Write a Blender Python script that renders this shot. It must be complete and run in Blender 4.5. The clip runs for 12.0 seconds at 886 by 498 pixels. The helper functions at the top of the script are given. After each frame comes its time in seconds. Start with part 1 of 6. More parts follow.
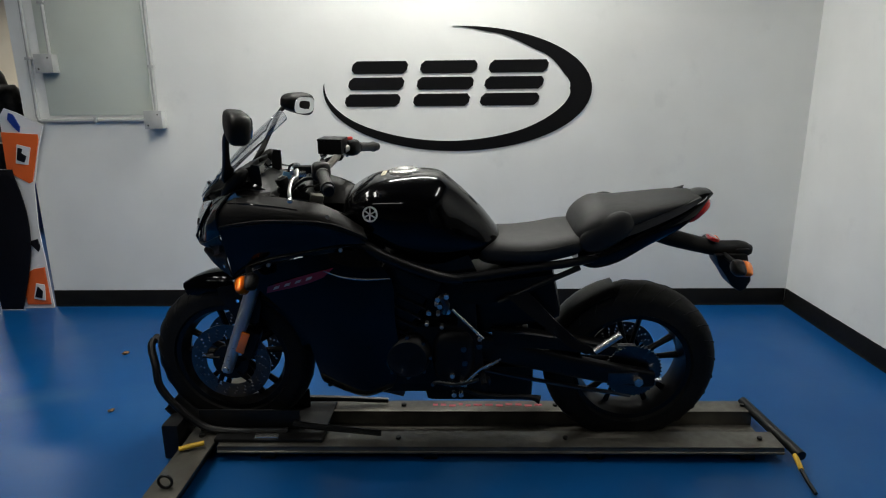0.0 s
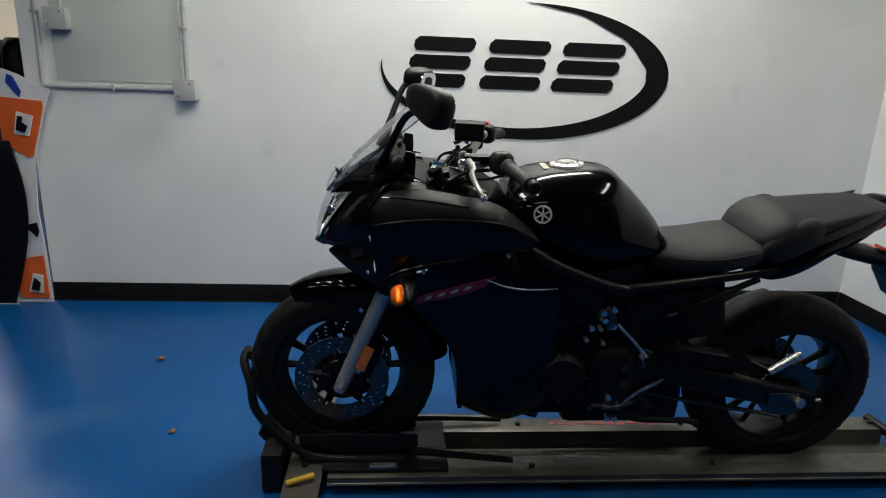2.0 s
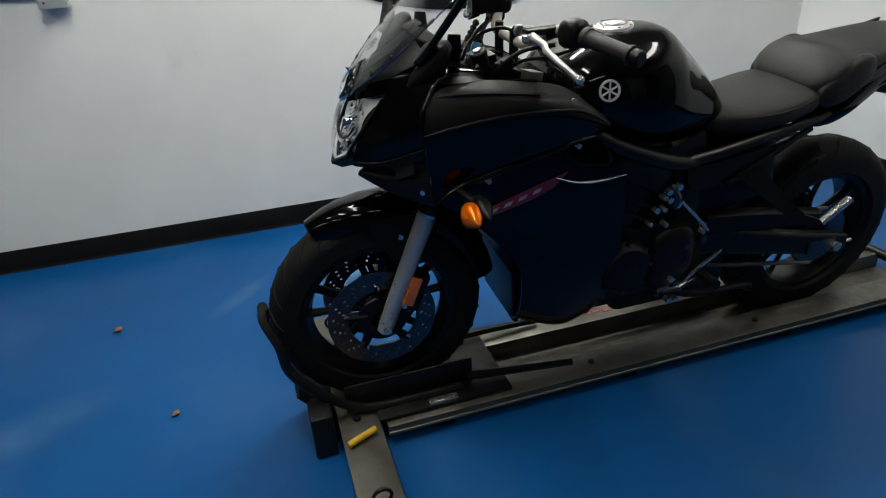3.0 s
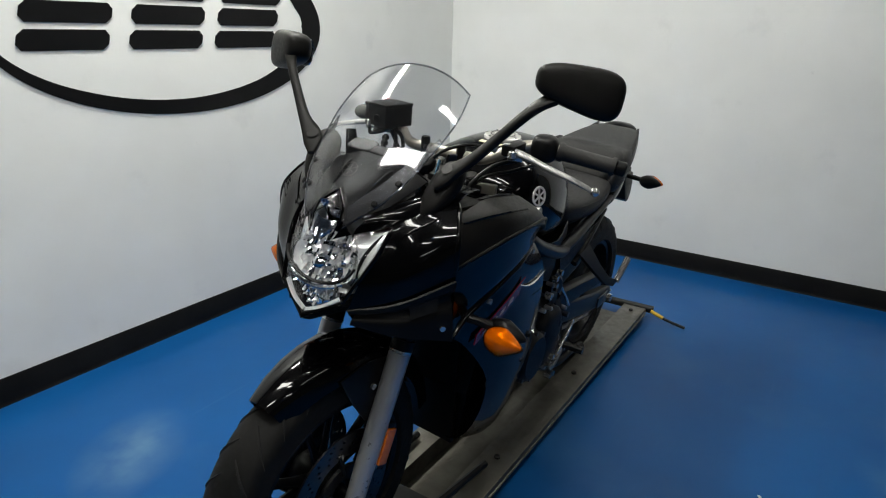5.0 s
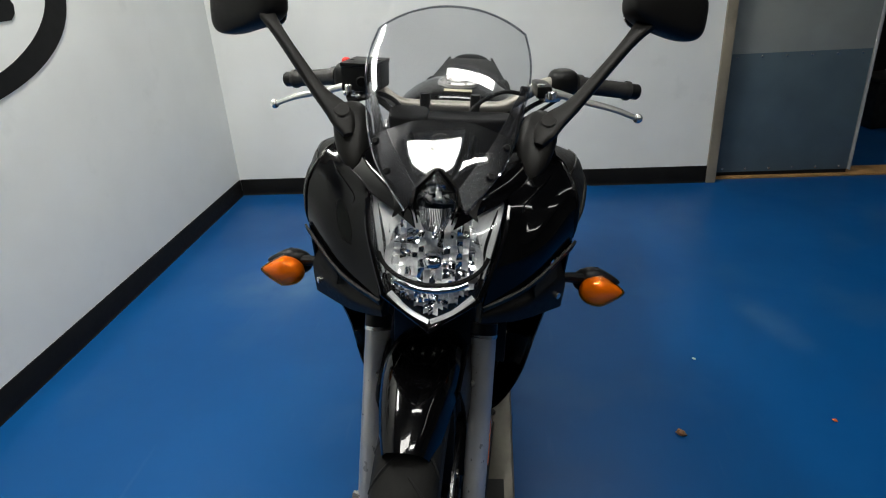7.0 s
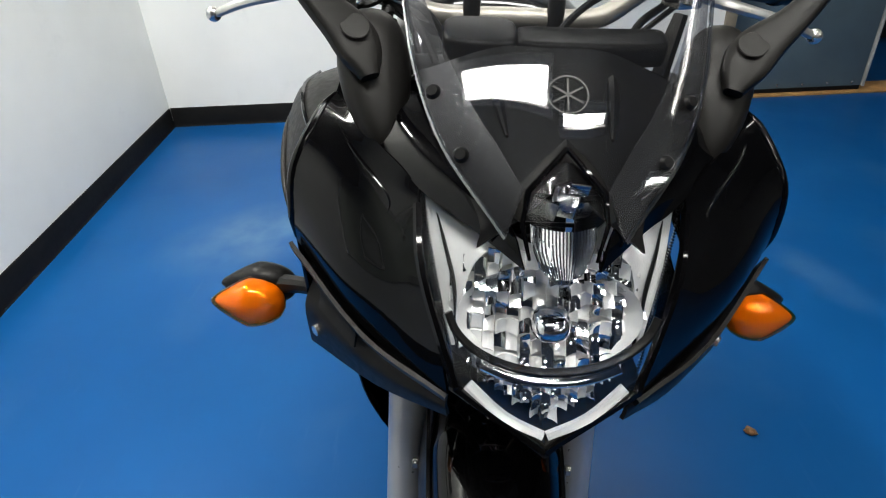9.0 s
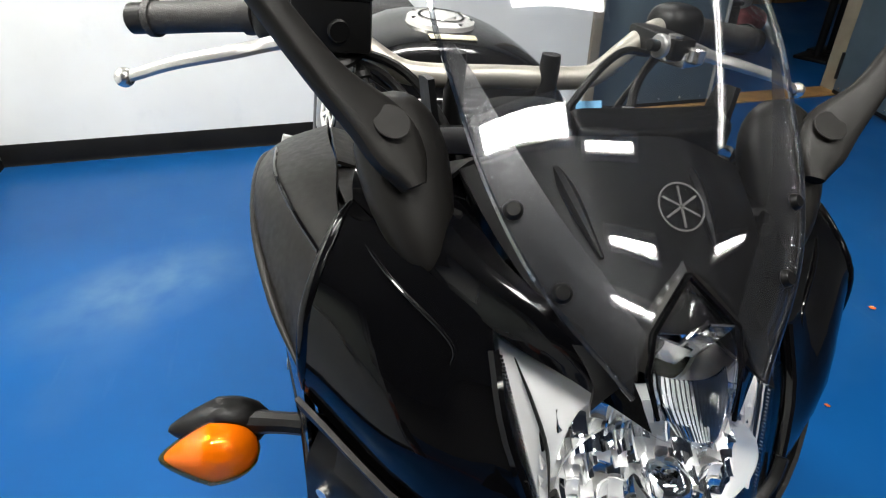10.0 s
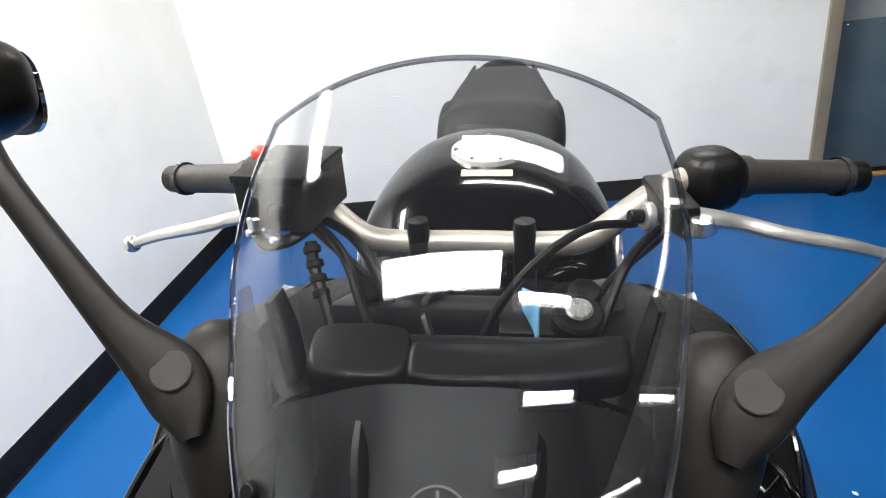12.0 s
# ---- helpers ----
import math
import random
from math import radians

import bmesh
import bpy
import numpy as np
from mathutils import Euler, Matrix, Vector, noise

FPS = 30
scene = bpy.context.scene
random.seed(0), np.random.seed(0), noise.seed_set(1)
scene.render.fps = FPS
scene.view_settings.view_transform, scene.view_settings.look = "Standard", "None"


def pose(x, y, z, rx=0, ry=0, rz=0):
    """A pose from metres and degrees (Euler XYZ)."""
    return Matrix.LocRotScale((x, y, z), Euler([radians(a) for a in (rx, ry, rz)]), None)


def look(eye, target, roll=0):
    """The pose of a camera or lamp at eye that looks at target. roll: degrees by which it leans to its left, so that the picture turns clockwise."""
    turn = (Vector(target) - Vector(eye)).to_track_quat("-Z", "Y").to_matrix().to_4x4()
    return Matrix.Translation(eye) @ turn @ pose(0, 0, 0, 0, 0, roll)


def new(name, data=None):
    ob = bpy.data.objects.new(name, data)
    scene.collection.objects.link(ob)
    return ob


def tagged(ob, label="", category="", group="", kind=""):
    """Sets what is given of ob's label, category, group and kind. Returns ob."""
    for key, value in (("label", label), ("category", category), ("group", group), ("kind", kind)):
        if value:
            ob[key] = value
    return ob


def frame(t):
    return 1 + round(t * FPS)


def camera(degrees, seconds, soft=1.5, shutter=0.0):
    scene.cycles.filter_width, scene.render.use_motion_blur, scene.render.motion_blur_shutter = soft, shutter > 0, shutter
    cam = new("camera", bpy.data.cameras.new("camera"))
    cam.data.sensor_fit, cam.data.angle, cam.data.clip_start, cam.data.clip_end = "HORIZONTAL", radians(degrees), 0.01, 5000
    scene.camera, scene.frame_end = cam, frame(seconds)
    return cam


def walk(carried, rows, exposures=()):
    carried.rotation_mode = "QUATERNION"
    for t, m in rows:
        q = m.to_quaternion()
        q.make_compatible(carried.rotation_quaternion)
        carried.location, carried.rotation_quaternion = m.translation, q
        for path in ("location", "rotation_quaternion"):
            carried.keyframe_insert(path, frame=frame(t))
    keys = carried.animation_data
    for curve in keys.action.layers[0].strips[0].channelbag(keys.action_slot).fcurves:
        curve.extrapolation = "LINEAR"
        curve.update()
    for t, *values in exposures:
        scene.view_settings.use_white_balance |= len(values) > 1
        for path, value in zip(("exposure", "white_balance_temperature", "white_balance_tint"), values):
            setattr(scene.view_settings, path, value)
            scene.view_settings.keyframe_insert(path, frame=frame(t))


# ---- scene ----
cam = camera(70.8, 12.0, soft=1.1)
PATH = [
    (0, (0.801, -2.095, 1.319), (0.756, -0.16, 0.816), -0.6),
    (0.5, (0.733, -2.064, 1.317), (0.723, -0.134, 0.794), 1.1),
    (1, (0.509, -2.019, 1.315), (0.625, -0.083, 0.828), -0.7),
    (1.5, (0.291, -1.956, 1.312), (0.291, -0.013, 0.838), -1.0),
    (2, (0.118, -1.787, 1.294), (0.277, 0.13, 0.746), 2.3),
    (2.5, (-0.034, -1.58, 1.264), (0.158, 0.249, 0.479), -1.3),
    (3, (-0.269, -1.424, 1.269), (0.226, 0.294, 0.374), -3.5),
    (3.5, (-0.451, -1.296, 1.263), (0.297, 0.332, 0.375), -2.2),
    (3.7, (-0.503, -1.238, 1.267), (0.406, 0.375, 0.511), -0.3),
    (5.3, (-0.908, -0.669, 1.322), (0.724, 0.265, 0.64), 1.3),
    (5.5, (-0.922, -0.604, 1.313), (0.737, 0.281, 0.634), 1.3),
    (6, (-0.927, -0.4, 1.296), (0.806, 0.274, 0.559), -1.9),
    (6.5, (-0.942, -0.232, 1.3), (0.877, 0.166, 0.572), 0.1),
    (6.7, (-0.943, -0.156, 1.317), (0.874, 0.128, 0.53), -2.0),
    (8.3, (-0.658, 0.019, 1.27), (1.125, 0.076, 0.365), -5.0),
    (8.5, (-0.605, 0.032, 1.248), (1.149, 0.137, 0.292), -4.1),
    (9, (-0.456, 0.106, 1.226), (1.227, 0.126, 0.145), -2.8),
    (9.5, (-0.322, 0.204, 1.256), (1.384, -0.023, 0.238), -2.2),
    (10, (-0.286, 0.236, 1.244), (1.358, -0.18, 0.183), 0.6),
    (10.5, (-0.296, 0.191, 1.279), (1.358, -0.311, 0.274), 0.1),
    (11, (-0.284, 0.12, 1.322), (1.45, -0.146, 0.361), -2.7),
    (11.5, (-0.244, 0.015, 1.338), (1.545, 0.003, 0.445), -5.7),
    (12, (-0.199, -0.05, 1.317), (1.563, 0.261, 0.423), -8.5),
]
EXPOSURE = [(0, -0.38, 6500, 10), (1.5, -0.36, 6500, 10), (2.5, -0.32, 6500, 9), (3.7, 0.18, 6500, 9), (6.0, -0.14, 6500, 9), (8.3, 0.30, 6500, 9), (9.0, 0.60, 6500, 10), (9.5, 0.80, 6550, 11), (11, 0.94, 6500, 12), (12, 1.04, 6500, 14)]
walk(cam, [(t, look(eye, target, roll)) for t, eye, target, roll in PATH], EXPOSURE)

# ---------------------------------------------------------------- light
WALL_Y, WALL_X = 1.588, 2.815          # the sign wall and the plain wall
CEIL = 2.75
world = bpy.data.worlds.new("world")
world.use_nodes = True
world.node_tree.nodes["Background"].inputs[0].default_value = (0.6, 0.7, 0.8, 1)
world.node_tree.nodes["Background"].inputs[1].default_value = 0.05
scene.world = world

# ceiling troffers: x, y, size along x, size along y, watts
TROFFERS = [
    (-0.61, 0.10, 0.20, 0.92, 19),
    (-0.75, -0.78, 0.07, 0.52, 5),
    (-0.02, -0.42, 0.08, 0.75, 8),
    (-1.38, -0.95, 0.10, 0.60, 7),
    (-1.95, -0.70, 0.10, 0.45, 6),
    (-3.50, -2.20, 0.10, 1.20, 7),
    (-2.60, -2.90, 0.10, 1.20, 7),
    (-1.40, -3.20, 0.10, 1.20, 7),
    (0.05, -2.40, 1.30, 0.10, 4),
    (0.76, 1.20, 1.20, 0.14, 54),
    (2.05, -0.40, 0.20, 1.20, 15),
    (-4.20, 4.70, 1.20, 0.30, 95),
    (4.90, -2.20, 1.20, 0.20, 4),
]


# ---------------------------------------------------------------- materials
def mat(name, col, rough=0.5, metal=0.0, var=0.15, vscale=6.0, bump=0.0, bscale=300.0, coat=0.0, rvar=0.1, spec=0.5):
    m = bpy.data.materials.new(name)
    m.use_nodes = True
    nt = m.node_tree
    b = nt.nodes["Principled BSDF"]
    tc = nt.nodes.new("ShaderNodeTexCoord")
    n1 = nt.nodes.new("ShaderNodeTexNoise")
    n1.inputs["Scale"].default_value = vscale
    n1.inputs["Detail"].default_value = 6
    nt.links.new(tc.outputs["Object"], n1.inputs["Vector"])
    ramp = nt.nodes.new("ShaderNodeMapRange")
    ramp.inputs["From Min"].default_value, ramp.inputs["From Max"].default_value = 0.3, 0.7
    ramp.inputs["To Min"].default_value, ramp.inputs["To Max"].default_value = 1 - var, 1 + var
    nt.links.new(n1.outputs["Fac"], ramp.inputs["Value"])
    mul = nt.nodes.new("ShaderNodeVectorMath")
    mul.operation = "SCALE"
    mul.inputs[0].default_value = col
    nt.links.new(ramp.outputs["Result"], mul.inputs["Scale"])
    nt.links.new(mul.outputs[0], b.inputs["Base Color"])
    r2 = nt.nodes.new("ShaderNodeMapRange")
    r2.inputs["From Min"].default_value, r2.inputs["From Max"].default_value = 0.3, 0.7
    r2.inputs["To Min"].default_value, r2.inputs["To Max"].default_value = max(0.0, rough - rvar * rough), min(1.0, rough + rvar * rough)
    n2 = nt.nodes.new("ShaderNodeTexNoise")
    n2.inputs["Scale"].default_value, n2.inputs["Detail"].default_value = vscale * 5, 4
    nt.links.new(tc.outputs["Object"], n2.inputs["Vector"])
    nt.links.new(n2.outputs["Fac"], r2.inputs["Value"])
    nt.links.new(r2.outputs["Result"], b.inputs["Roughness"])
    b.inputs["Metallic"].default_value = metal
    b.inputs["Coat Weight"].default_value = coat
    b.inputs["Coat Roughness"].default_value = 0.03
    b.inputs["Specular IOR Level"].default_value = spec
    if bump:
        n3 = nt.nodes.new("ShaderNodeTexNoise")
        n3.inputs["Scale"].default_value, n3.inputs["Detail"].default_value = bscale, 3
        nt.links.new(tc.outputs["Object"], n3.inputs["Vector"])
        bp = nt.nodes.new("ShaderNodeBump")
        bp.inputs["Strength"].default_value, bp.inputs["Distance"].default_value = bump, 0.002
        nt.links.new(n3.outputs["Fac"], bp.inputs["Height"])
        nt.links.new(bp.outputs["Normal"], b.inputs["Normal"])
    return m


def glass(name, tint, gloss=0.04, rough=0.0, haze=0.0):
    """Thin clear plastic: straight through, with a Fresnel gloss."""
    m = bpy.data.materials.new(name)
    m.use_nodes = True
    nt = m.node_tree
    nt.nodes.clear()
    out = nt.nodes.new("ShaderNodeOutputMaterial")
    tr = nt.nodes.new("ShaderNodeBsdfTransparent")
    tr.inputs[0].default_value = (*tint, 1)
    gl = nt.nodes.new("ShaderNodeBsdfGlossy")
    gl.inputs["Roughness"].default_value = rough
    lw = nt.nodes.new("ShaderNodeLayerWeight")
    lw.inputs["Blend"].default_value = 0.5
    pw = nt.nodes.new("ShaderNodeMath")
    pw.operation, pw.inputs[1].default_value = "POWER", 5.0
    nt.links.new(lw.outputs["Facing"], pw.inputs[0])
    fr = nt.nodes.new("ShaderNodeMapRange")
    fr.inputs["To Min"].default_value, fr.inputs["To Max"].default_value = gloss, 0.85
    nt.links.new(pw.outputs[0], fr.inputs["Value"])
    mx = nt.nodes.new("ShaderNodeMixShader")
    nt.links.new(fr.outputs[0], mx.inputs[0])
    nt.links.new(tr.outputs[0], mx.inputs[1])
    nt.links.new(gl.outputs[0], mx.inputs[2])
    last = mx
    if haze:
        df = nt.nodes.new("ShaderNodeBsdfDiffuse")
        df.inputs[0].default_value = (0.8, 0.8, 0.82, 1)
        last = nt.nodes.new("ShaderNodeMixShader")
        last.inputs[0].default_value = haze
        nt.links.new(mx.outputs[0], last.inputs[1])
        nt.links.new(df.outputs[0], last.inputs[2])
    nt.links.new(last.outputs[0], out.inputs[0])
    return m


def floor_paint():
    """Blue epoxy with broad cloudy wear, pale scuff patches and fine scratches."""
    m = bpy.data.materials.new("blue_epoxy_floor")
    m.use_nodes = True
    nt = m.node_tree
    b = nt.nodes["Principled BSDF"]
    tc = nt.nodes.new("ShaderNodeTexCoord")

    def tex(scale, detail, vec=None, stretch=None):
        n = nt.nodes.new("ShaderNodeTexNoise")
        n.inputs["Scale"].default_value, n.inputs["Detail"].default_value = scale, detail
        src = tc.outputs["Object"]
        if stretch:
            mp = nt.nodes.new("ShaderNodeMapping")
            mp.inputs["Scale"].default_value = stretch
            mp.inputs["Rotation"].default_value = (0, 0, 0.6)
            nt.links.new(src, mp.inputs["Vector"])
            src = mp.outputs["Vector"]
        nt.links.new(src, n.inputs["Vector"])
        return n.outputs["Fac"]

    def rng(v, a, c, lo, hi):
        n = nt.nodes.new("ShaderNodeMapRange")
        for k, x in zip(("From Min", "From Max", "To Min", "To Max"), (a, c, lo, hi)):
            n.inputs[k].default_value = x
        nt.links.new(v, n.inputs["Value"])
        return n.outputs["Result"]

    def mix(fac, a, c):
        n = nt.nodes.new("ShaderNodeMixRGB")
        nt.links.new(fac, n.inputs[0])
        for k, v in ((1, a), (2, c)):
            if isinstance(v, tuple):
                n.inputs[k].default_value = (*v, 1)
            else:
                nt.links.new(v, n.inputs[k])
        return n.outputs[0]

    base = mix(rng(tex(1.3, 4), 0.35, 0.65, 0, 1), (0.002, 0.059, 0.203), (0.003, 0.070, 0.232))
    haze = mix(rng(tex(1.7, 7), 0.56, 0.86, 0, 0.22), base, (0.10, 0.19, 0.27))
    scuff = mix(rng(tex(9, 8, stretch=(0.25, 2.6, 1)), 0.66, 0.84, 0, 0.06), haze, (0.25, 0.33, 0.42))
    last = scuff
    # worn pale patches: x, y, half sizes, turn, strength
    for x, y, rx_, ry_, a, k in ((1.63, 0.82, 0.46, 0.26, -1.17, 0.50), (0.00, 0.98, 0.26, 0.17, 0.6, 0.55), (-0.46, 0.94, 0.20, 0.05, 0.85, 0.40), (-1.10, 0.35, 0.30, 0.12, 0.5, 0.25), (1.2, -1.1, 0.25, 0.10, 0.3, 0.2)):
        mp = nt.nodes.new("ShaderNodeMapping")
        mp.vector_type = "TEXTURE"
        mp.inputs["Location"].default_value, mp.inputs["Rotation"].default_value, mp.inputs["Scale"].default_value = (x, y, 0), (0, 0, a), (rx_, ry_, 1)
        nt.links.new(tc.outputs["Object"], mp.inputs["Vector"])
        ln = nt.nodes.new("ShaderNodeVectorMath")
        ln.operation = "LENGTH"
        nt.links.new(mp.outputs["Vector"], ln.inputs[0])
        mu = nt.nodes.new("ShaderNodeMath")
        mu.operation = "MULTIPLY"
        nt.links.new(rng(ln.outputs["Value"], 0.25, 1.0, k, 0.0), mu.inputs[0])
        nt.links.new(rng(tex(8, 10), 0.28, 0.75, 0.2, 1.0), mu.inputs[1])
        last = mix(mu.outputs[0], last, (0.13, 0.23, 0.31))
    b.inputs["Specular IOR Level"].default_value = 0.20
    nt.links.new(last, b.inputs["Base Color"])
    nt.links.new(rng(tex(3.0, 6), 0.3, 0.7, 0.29, 0.40), b.inputs["Roughness"])
    bp = nt.nodes.new("ShaderNodeBump")
    bp.inputs["Strength"].default_value, bp.inputs["Distance"].default_value = 0.08, 0.004
    nt.links.new(tex(14, 4), bp.inputs["Height"])
    nt.links.new(bp.outputs["Normal"], b.inputs["Normal"])
    return m


M_FLOOR = floor_paint()
M_WALL = mat("white_wall_paint", (0.79, 0.80, 0.775), 0.6, var=0.04, vscale=2.5, bump=0.12, bscale=60)


def add_marks(m, col, scale, lo, hi, strength):
    """Sparse smudges over a paint."""
    nt = m.node_tree
    b = nt.nodes["Principled BSDF"]
    src = b.inputs["Base Color"].links[0].from_socket
    tc = nt.nodes.new("ShaderNodeTexCoord")
    n = nt.nodes.new("ShaderNodeTexNoise")
    n.inputs["Scale"].default_value, n.inputs["Detail"].default_value, n.inputs["Roughness"].default_value = scale, 7, 0.62
    nt.links.new(tc.outputs["Object"], n.inputs["Vector"])
    r = nt.nodes.new("ShaderNodeMapRange")
    for k, x in zip(("From Min", "From Max", "To Min", "To Max"), (lo, hi, 0.0, strength)):
        r.inputs[k].default_value = x
    nt.links.new(n.outputs["Fac"], r.inputs["Value"])
    mx = nt.nodes.new("ShaderNodeMixRGB")
    nt.links.new(r.outputs["Result"], mx.inputs[0])
    nt.links.new(src, mx.inputs[1])
    mx.inputs[2].default_value = (*col, 1)
    nt.links.new(mx.outputs[0], b.inputs["Base Color"])


add_marks(M_WALL, (0.50, 0.51, 0.50), 3.2, 0.60, 0.80, 0.35)
add_marks(M_WALL, (0.30, 0.30, 0.30), 9.0, 0.71, 0.80, 0.35)
M_PANEL = mat("grey_white_panel_paint", (0.60, 0.64, 0.57), 0.5, var=0.03, vscale=3, bump=0.05, bscale=80)
M_CEIL = mat("dark_open_ceiling", (0.085, 0.085, 0.088), 0.8, var=0.25, vscale=3)
M_TROFFER = mat("white_enamel", (0.75, 0.75, 0.73), 0.5, var=0.04)
M_BASE = mat("black_vinyl_cove", (0.006, 0.006, 0.006), 0.5, var=0.3, vscale=9, spec=0.15)
M_SIGN = mat("black_sign_vinyl", (0.004, 0.004, 0.0045), 0.5, var=0.1, spec=0.15)
M_CONDUIT = mat("painted_conduit", (0.42, 0.43, 0.42), 0.45, var=0.1, vscale=14, bump=0.1)
M_GLOSS = mat("gloss_black_paint", (0.0012, 0.0012, 0.0014), 0.2, var=0.1, coat=0.5, rvar=0.2, spec=0.03)
M_MATTE = mat("textured_black_plastic", (0.0062, 0.0057, 0.0050), 0.44, var=0.12, vscale=25, bump=0.05, bscale=1400, rvar=0.15, spec=0.17)
M_DARK = mat("plain_black_plastic", (0.004, 0.004, 0.004), 0.38, var=0.15, vscale=20, bump=0.1, bscale=500, spec=0.2)
M_ENGINE = mat("black_engine_casting", (0.0045, 0.0047, 0.0055), 0.42, metal=0.0, var=0.25, vscale=30, bump=0.3, bscale=250, spec=0.2)
M_FRAME = mat("satin_black_steel", (0.0035, 0.0036, 0.0042), 0.36, var=0.08, vscale=6, spec=0.26, rvar=0.05)
M_RUBBER = mat("tyre_rubber", (0.0065, 0.0064, 0.0058), 0.68, var=0.25, vscale=18, bump=0.15, bscale=400, spec=0.2)
# near-black that paints the shade of tread grooves and the vent opening
M_RECESS = mat("recess_shade", (0.003, 0.003, 0.003), 0.9)
M_GRIP = mat("grip_rubber", (0.014, 0.013, 0.012), 0.6, var=0.15, vscale=40, bump=0.3, bscale=700)
M_SEAT = mat("seat_vinyl", (0.010, 0.010, 0.010), 0.5, var=0.12, vscale=30, bump=0.4, bscale=1100, spec=0.35)
M_FORK = mat("silver_painted_fork", (0.42, 0.42, 0.42), 0.30, metal=0.55, var=0.06, vscale=12)
M_ALU = mat("polished_aluminium", (0.72, 0.71, 0.68), 0.25, metal=0.9, var=0.06, vscale=18)
M_BAR = mat("champagne_handlebar", (0.40, 0.375, 0.33), 0.45, metal=0.7, var=0.05, vscale=18)
M_STEEL = mat("disc_steel", (0.11, 0.11, 0.115), 0.3, metal=1.0, var=0.12, vscale=30)
M_CHROME = mat("chrome_reflector", (0.86, 0.86, 0.86), 0.06, metal=1.0, var=0.03, rvar=0.4)
# chrome whitened with diffuse colour so reflectors look brightly lit
M_CHROMEB = mat("whitened_chrome", (0.92, 0.92, 0.91), 0.16, metal=0.35, var=0.05, rvar=0.4)
M_RAIL = mat("grey_grab_rail", (0.030, 0.030, 0.030), 0.42, metal=0.2, var=0.1, vscale=20)
# chrome with its colour lowered, for reflector parts that look shaded
M_CHROMED = mat("dim_chrome", (0.42, 0.42, 0.42), 0.12, metal=1.0, var=0.05)
M_MIRROR = mat("mirror_glass", (0.9, 0.9, 0.9), 0.01, metal=1.0, var=0.0)
M_SCREEN = glass("clear_screen", (0.90, 0.905, 0.915), 0.045, haze=0.003)
M_BEAD = glass("screen_edge", (0.75, 0.77, 0.80), 0.35)
M_LENS = glass("clear_lens", (0.97, 0.975, 0.98), 0.03)
M_AMBER = mat("amber_lens", (0.66, 0.15, 0.010), 0.10, var=0.1, coat=0.8, vscale=40)
M_REDLENS = mat("red_lens", (0.45, 0.02, 0.015), 0.12, var=0.1, coat=0.8, vscale=40)
M_RED = mat("red_plastic", (0.65, 0.03, 0.02), 0.4, var=0.05)
M_DECAL = mat("red_decal", (0.17, 0.008, 0.015), 0.2, var=0.1, coat=0.8)
M_PALE = mat("pale_decal", (0.30, 0.28, 0.30), 0.3, var=0.1)
M_BADGE = mat("silver_badge", (0.80, 0.79, 0.77), 0.25, metal=0.3, var=0.05)
M_BADGEDK = mat("smoked_badge", (0.028, 0.028, 0.028), 0.5, var=0.05)
M_BAND = glass("smoked_screen_border", (0.66, 0.66, 0.68), 0.035, 0.30)
M_AMBERG = glass("clear_amber_lens", (0.94, 0.40, 0.020), 0.05)
M_LEVER = mat("satin_aluminium_lever", (0.40, 0.40, 0.39), 0.36, metal=0.75, var=0.08, vscale=30)
M_CAP = mat("bright_cap_aluminium", (0.80, 0.79, 0.76), 0.25, metal=0.6, var=0.05)
M_TAG = mat("light_blue_paper_tag", (0.14, 0.36, 0.58), 0.45, var=0.05)
M_LABEL = mat("cream_label", (0.60, 0.54, 0.38), 0.5, var=0.05)
M_WHITE = mat("white_paper", (0.75, 0.75, 0.72), 0.7, var=0.05)
M_PLATE = mat("worn_lift_aluminium", (0.125, 0.118, 0.10), 0.45, metal=0.7, var=0.3, vscale=7, bump=0.25, bscale=120, rvar=0.3)
M_BLKSTEEL = mat("black_painted_steel", (0.005, 0.005, 0.005), 0.4, var=0.2, vscale=15, spec=0.3)
M_YELLOW = mat("yellow_plastic", (0.62, 0.38, 0.02), 0.5, var=0.15, vscale=20)
M_JAMB = mat("tan_door_jamb", (0.26, 0.22, 0.16), 0.5, var=0.15, vscale=8)
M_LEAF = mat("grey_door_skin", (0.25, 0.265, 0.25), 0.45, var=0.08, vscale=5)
M_KICK = mat("blue_grey_kick_plate", (0.075, 0.11, 0.135), 0.4, var=0.12, vscale=5, bump=0.05)
M_STRIP = mat("worn_wood_threshold", (0.36, 0.20, 0.07), 0.6, var=0.3, vscale=12, bump=0.3, bscale=90)
M_ORANGE = mat("orange_vinyl", (0.72, 0.12, 0.02), 0.5, var=0.08)
M_VINYLW = mat("white_vinyl", (0.70, 0.70, 0.70), 0.5, var=0.05)
M_VINYLK = mat("black_vinyl", (0.006, 0.006, 0.008), 0.45, var=0.1, spec=0.15)
M_DASH = mat("smooth_dash_plastic", (0.0035, 0.0035, 0.0036), 0.36, var=0.15, vscale=20, spec=0.13)
# colour darkened only for what the gloss paint reflects
M_DARKWALL = mat("darkened_unseen_wall", (0.16, 0.16, 0.155), 0.7, var=0.12, vscale=2)
M_CREAM = mat("cream_wall_paint", (0.68, 0.60, 0.47), 0.7, var=0.04, vscale=3)
M_BIN = mat("blue_bin_plastic", (0.01, 0.04, 0.25), 0.4, var=0.1)
M_BENCH = mat("grey_bench", (0.22, 0.22, 0.20), 0.5, var=0.15)
M_PARTS = mat("dark_machine_metal", (0.03, 0.028, 0.026), 0.4, metal=0.5, var=0.5, vscale=20)
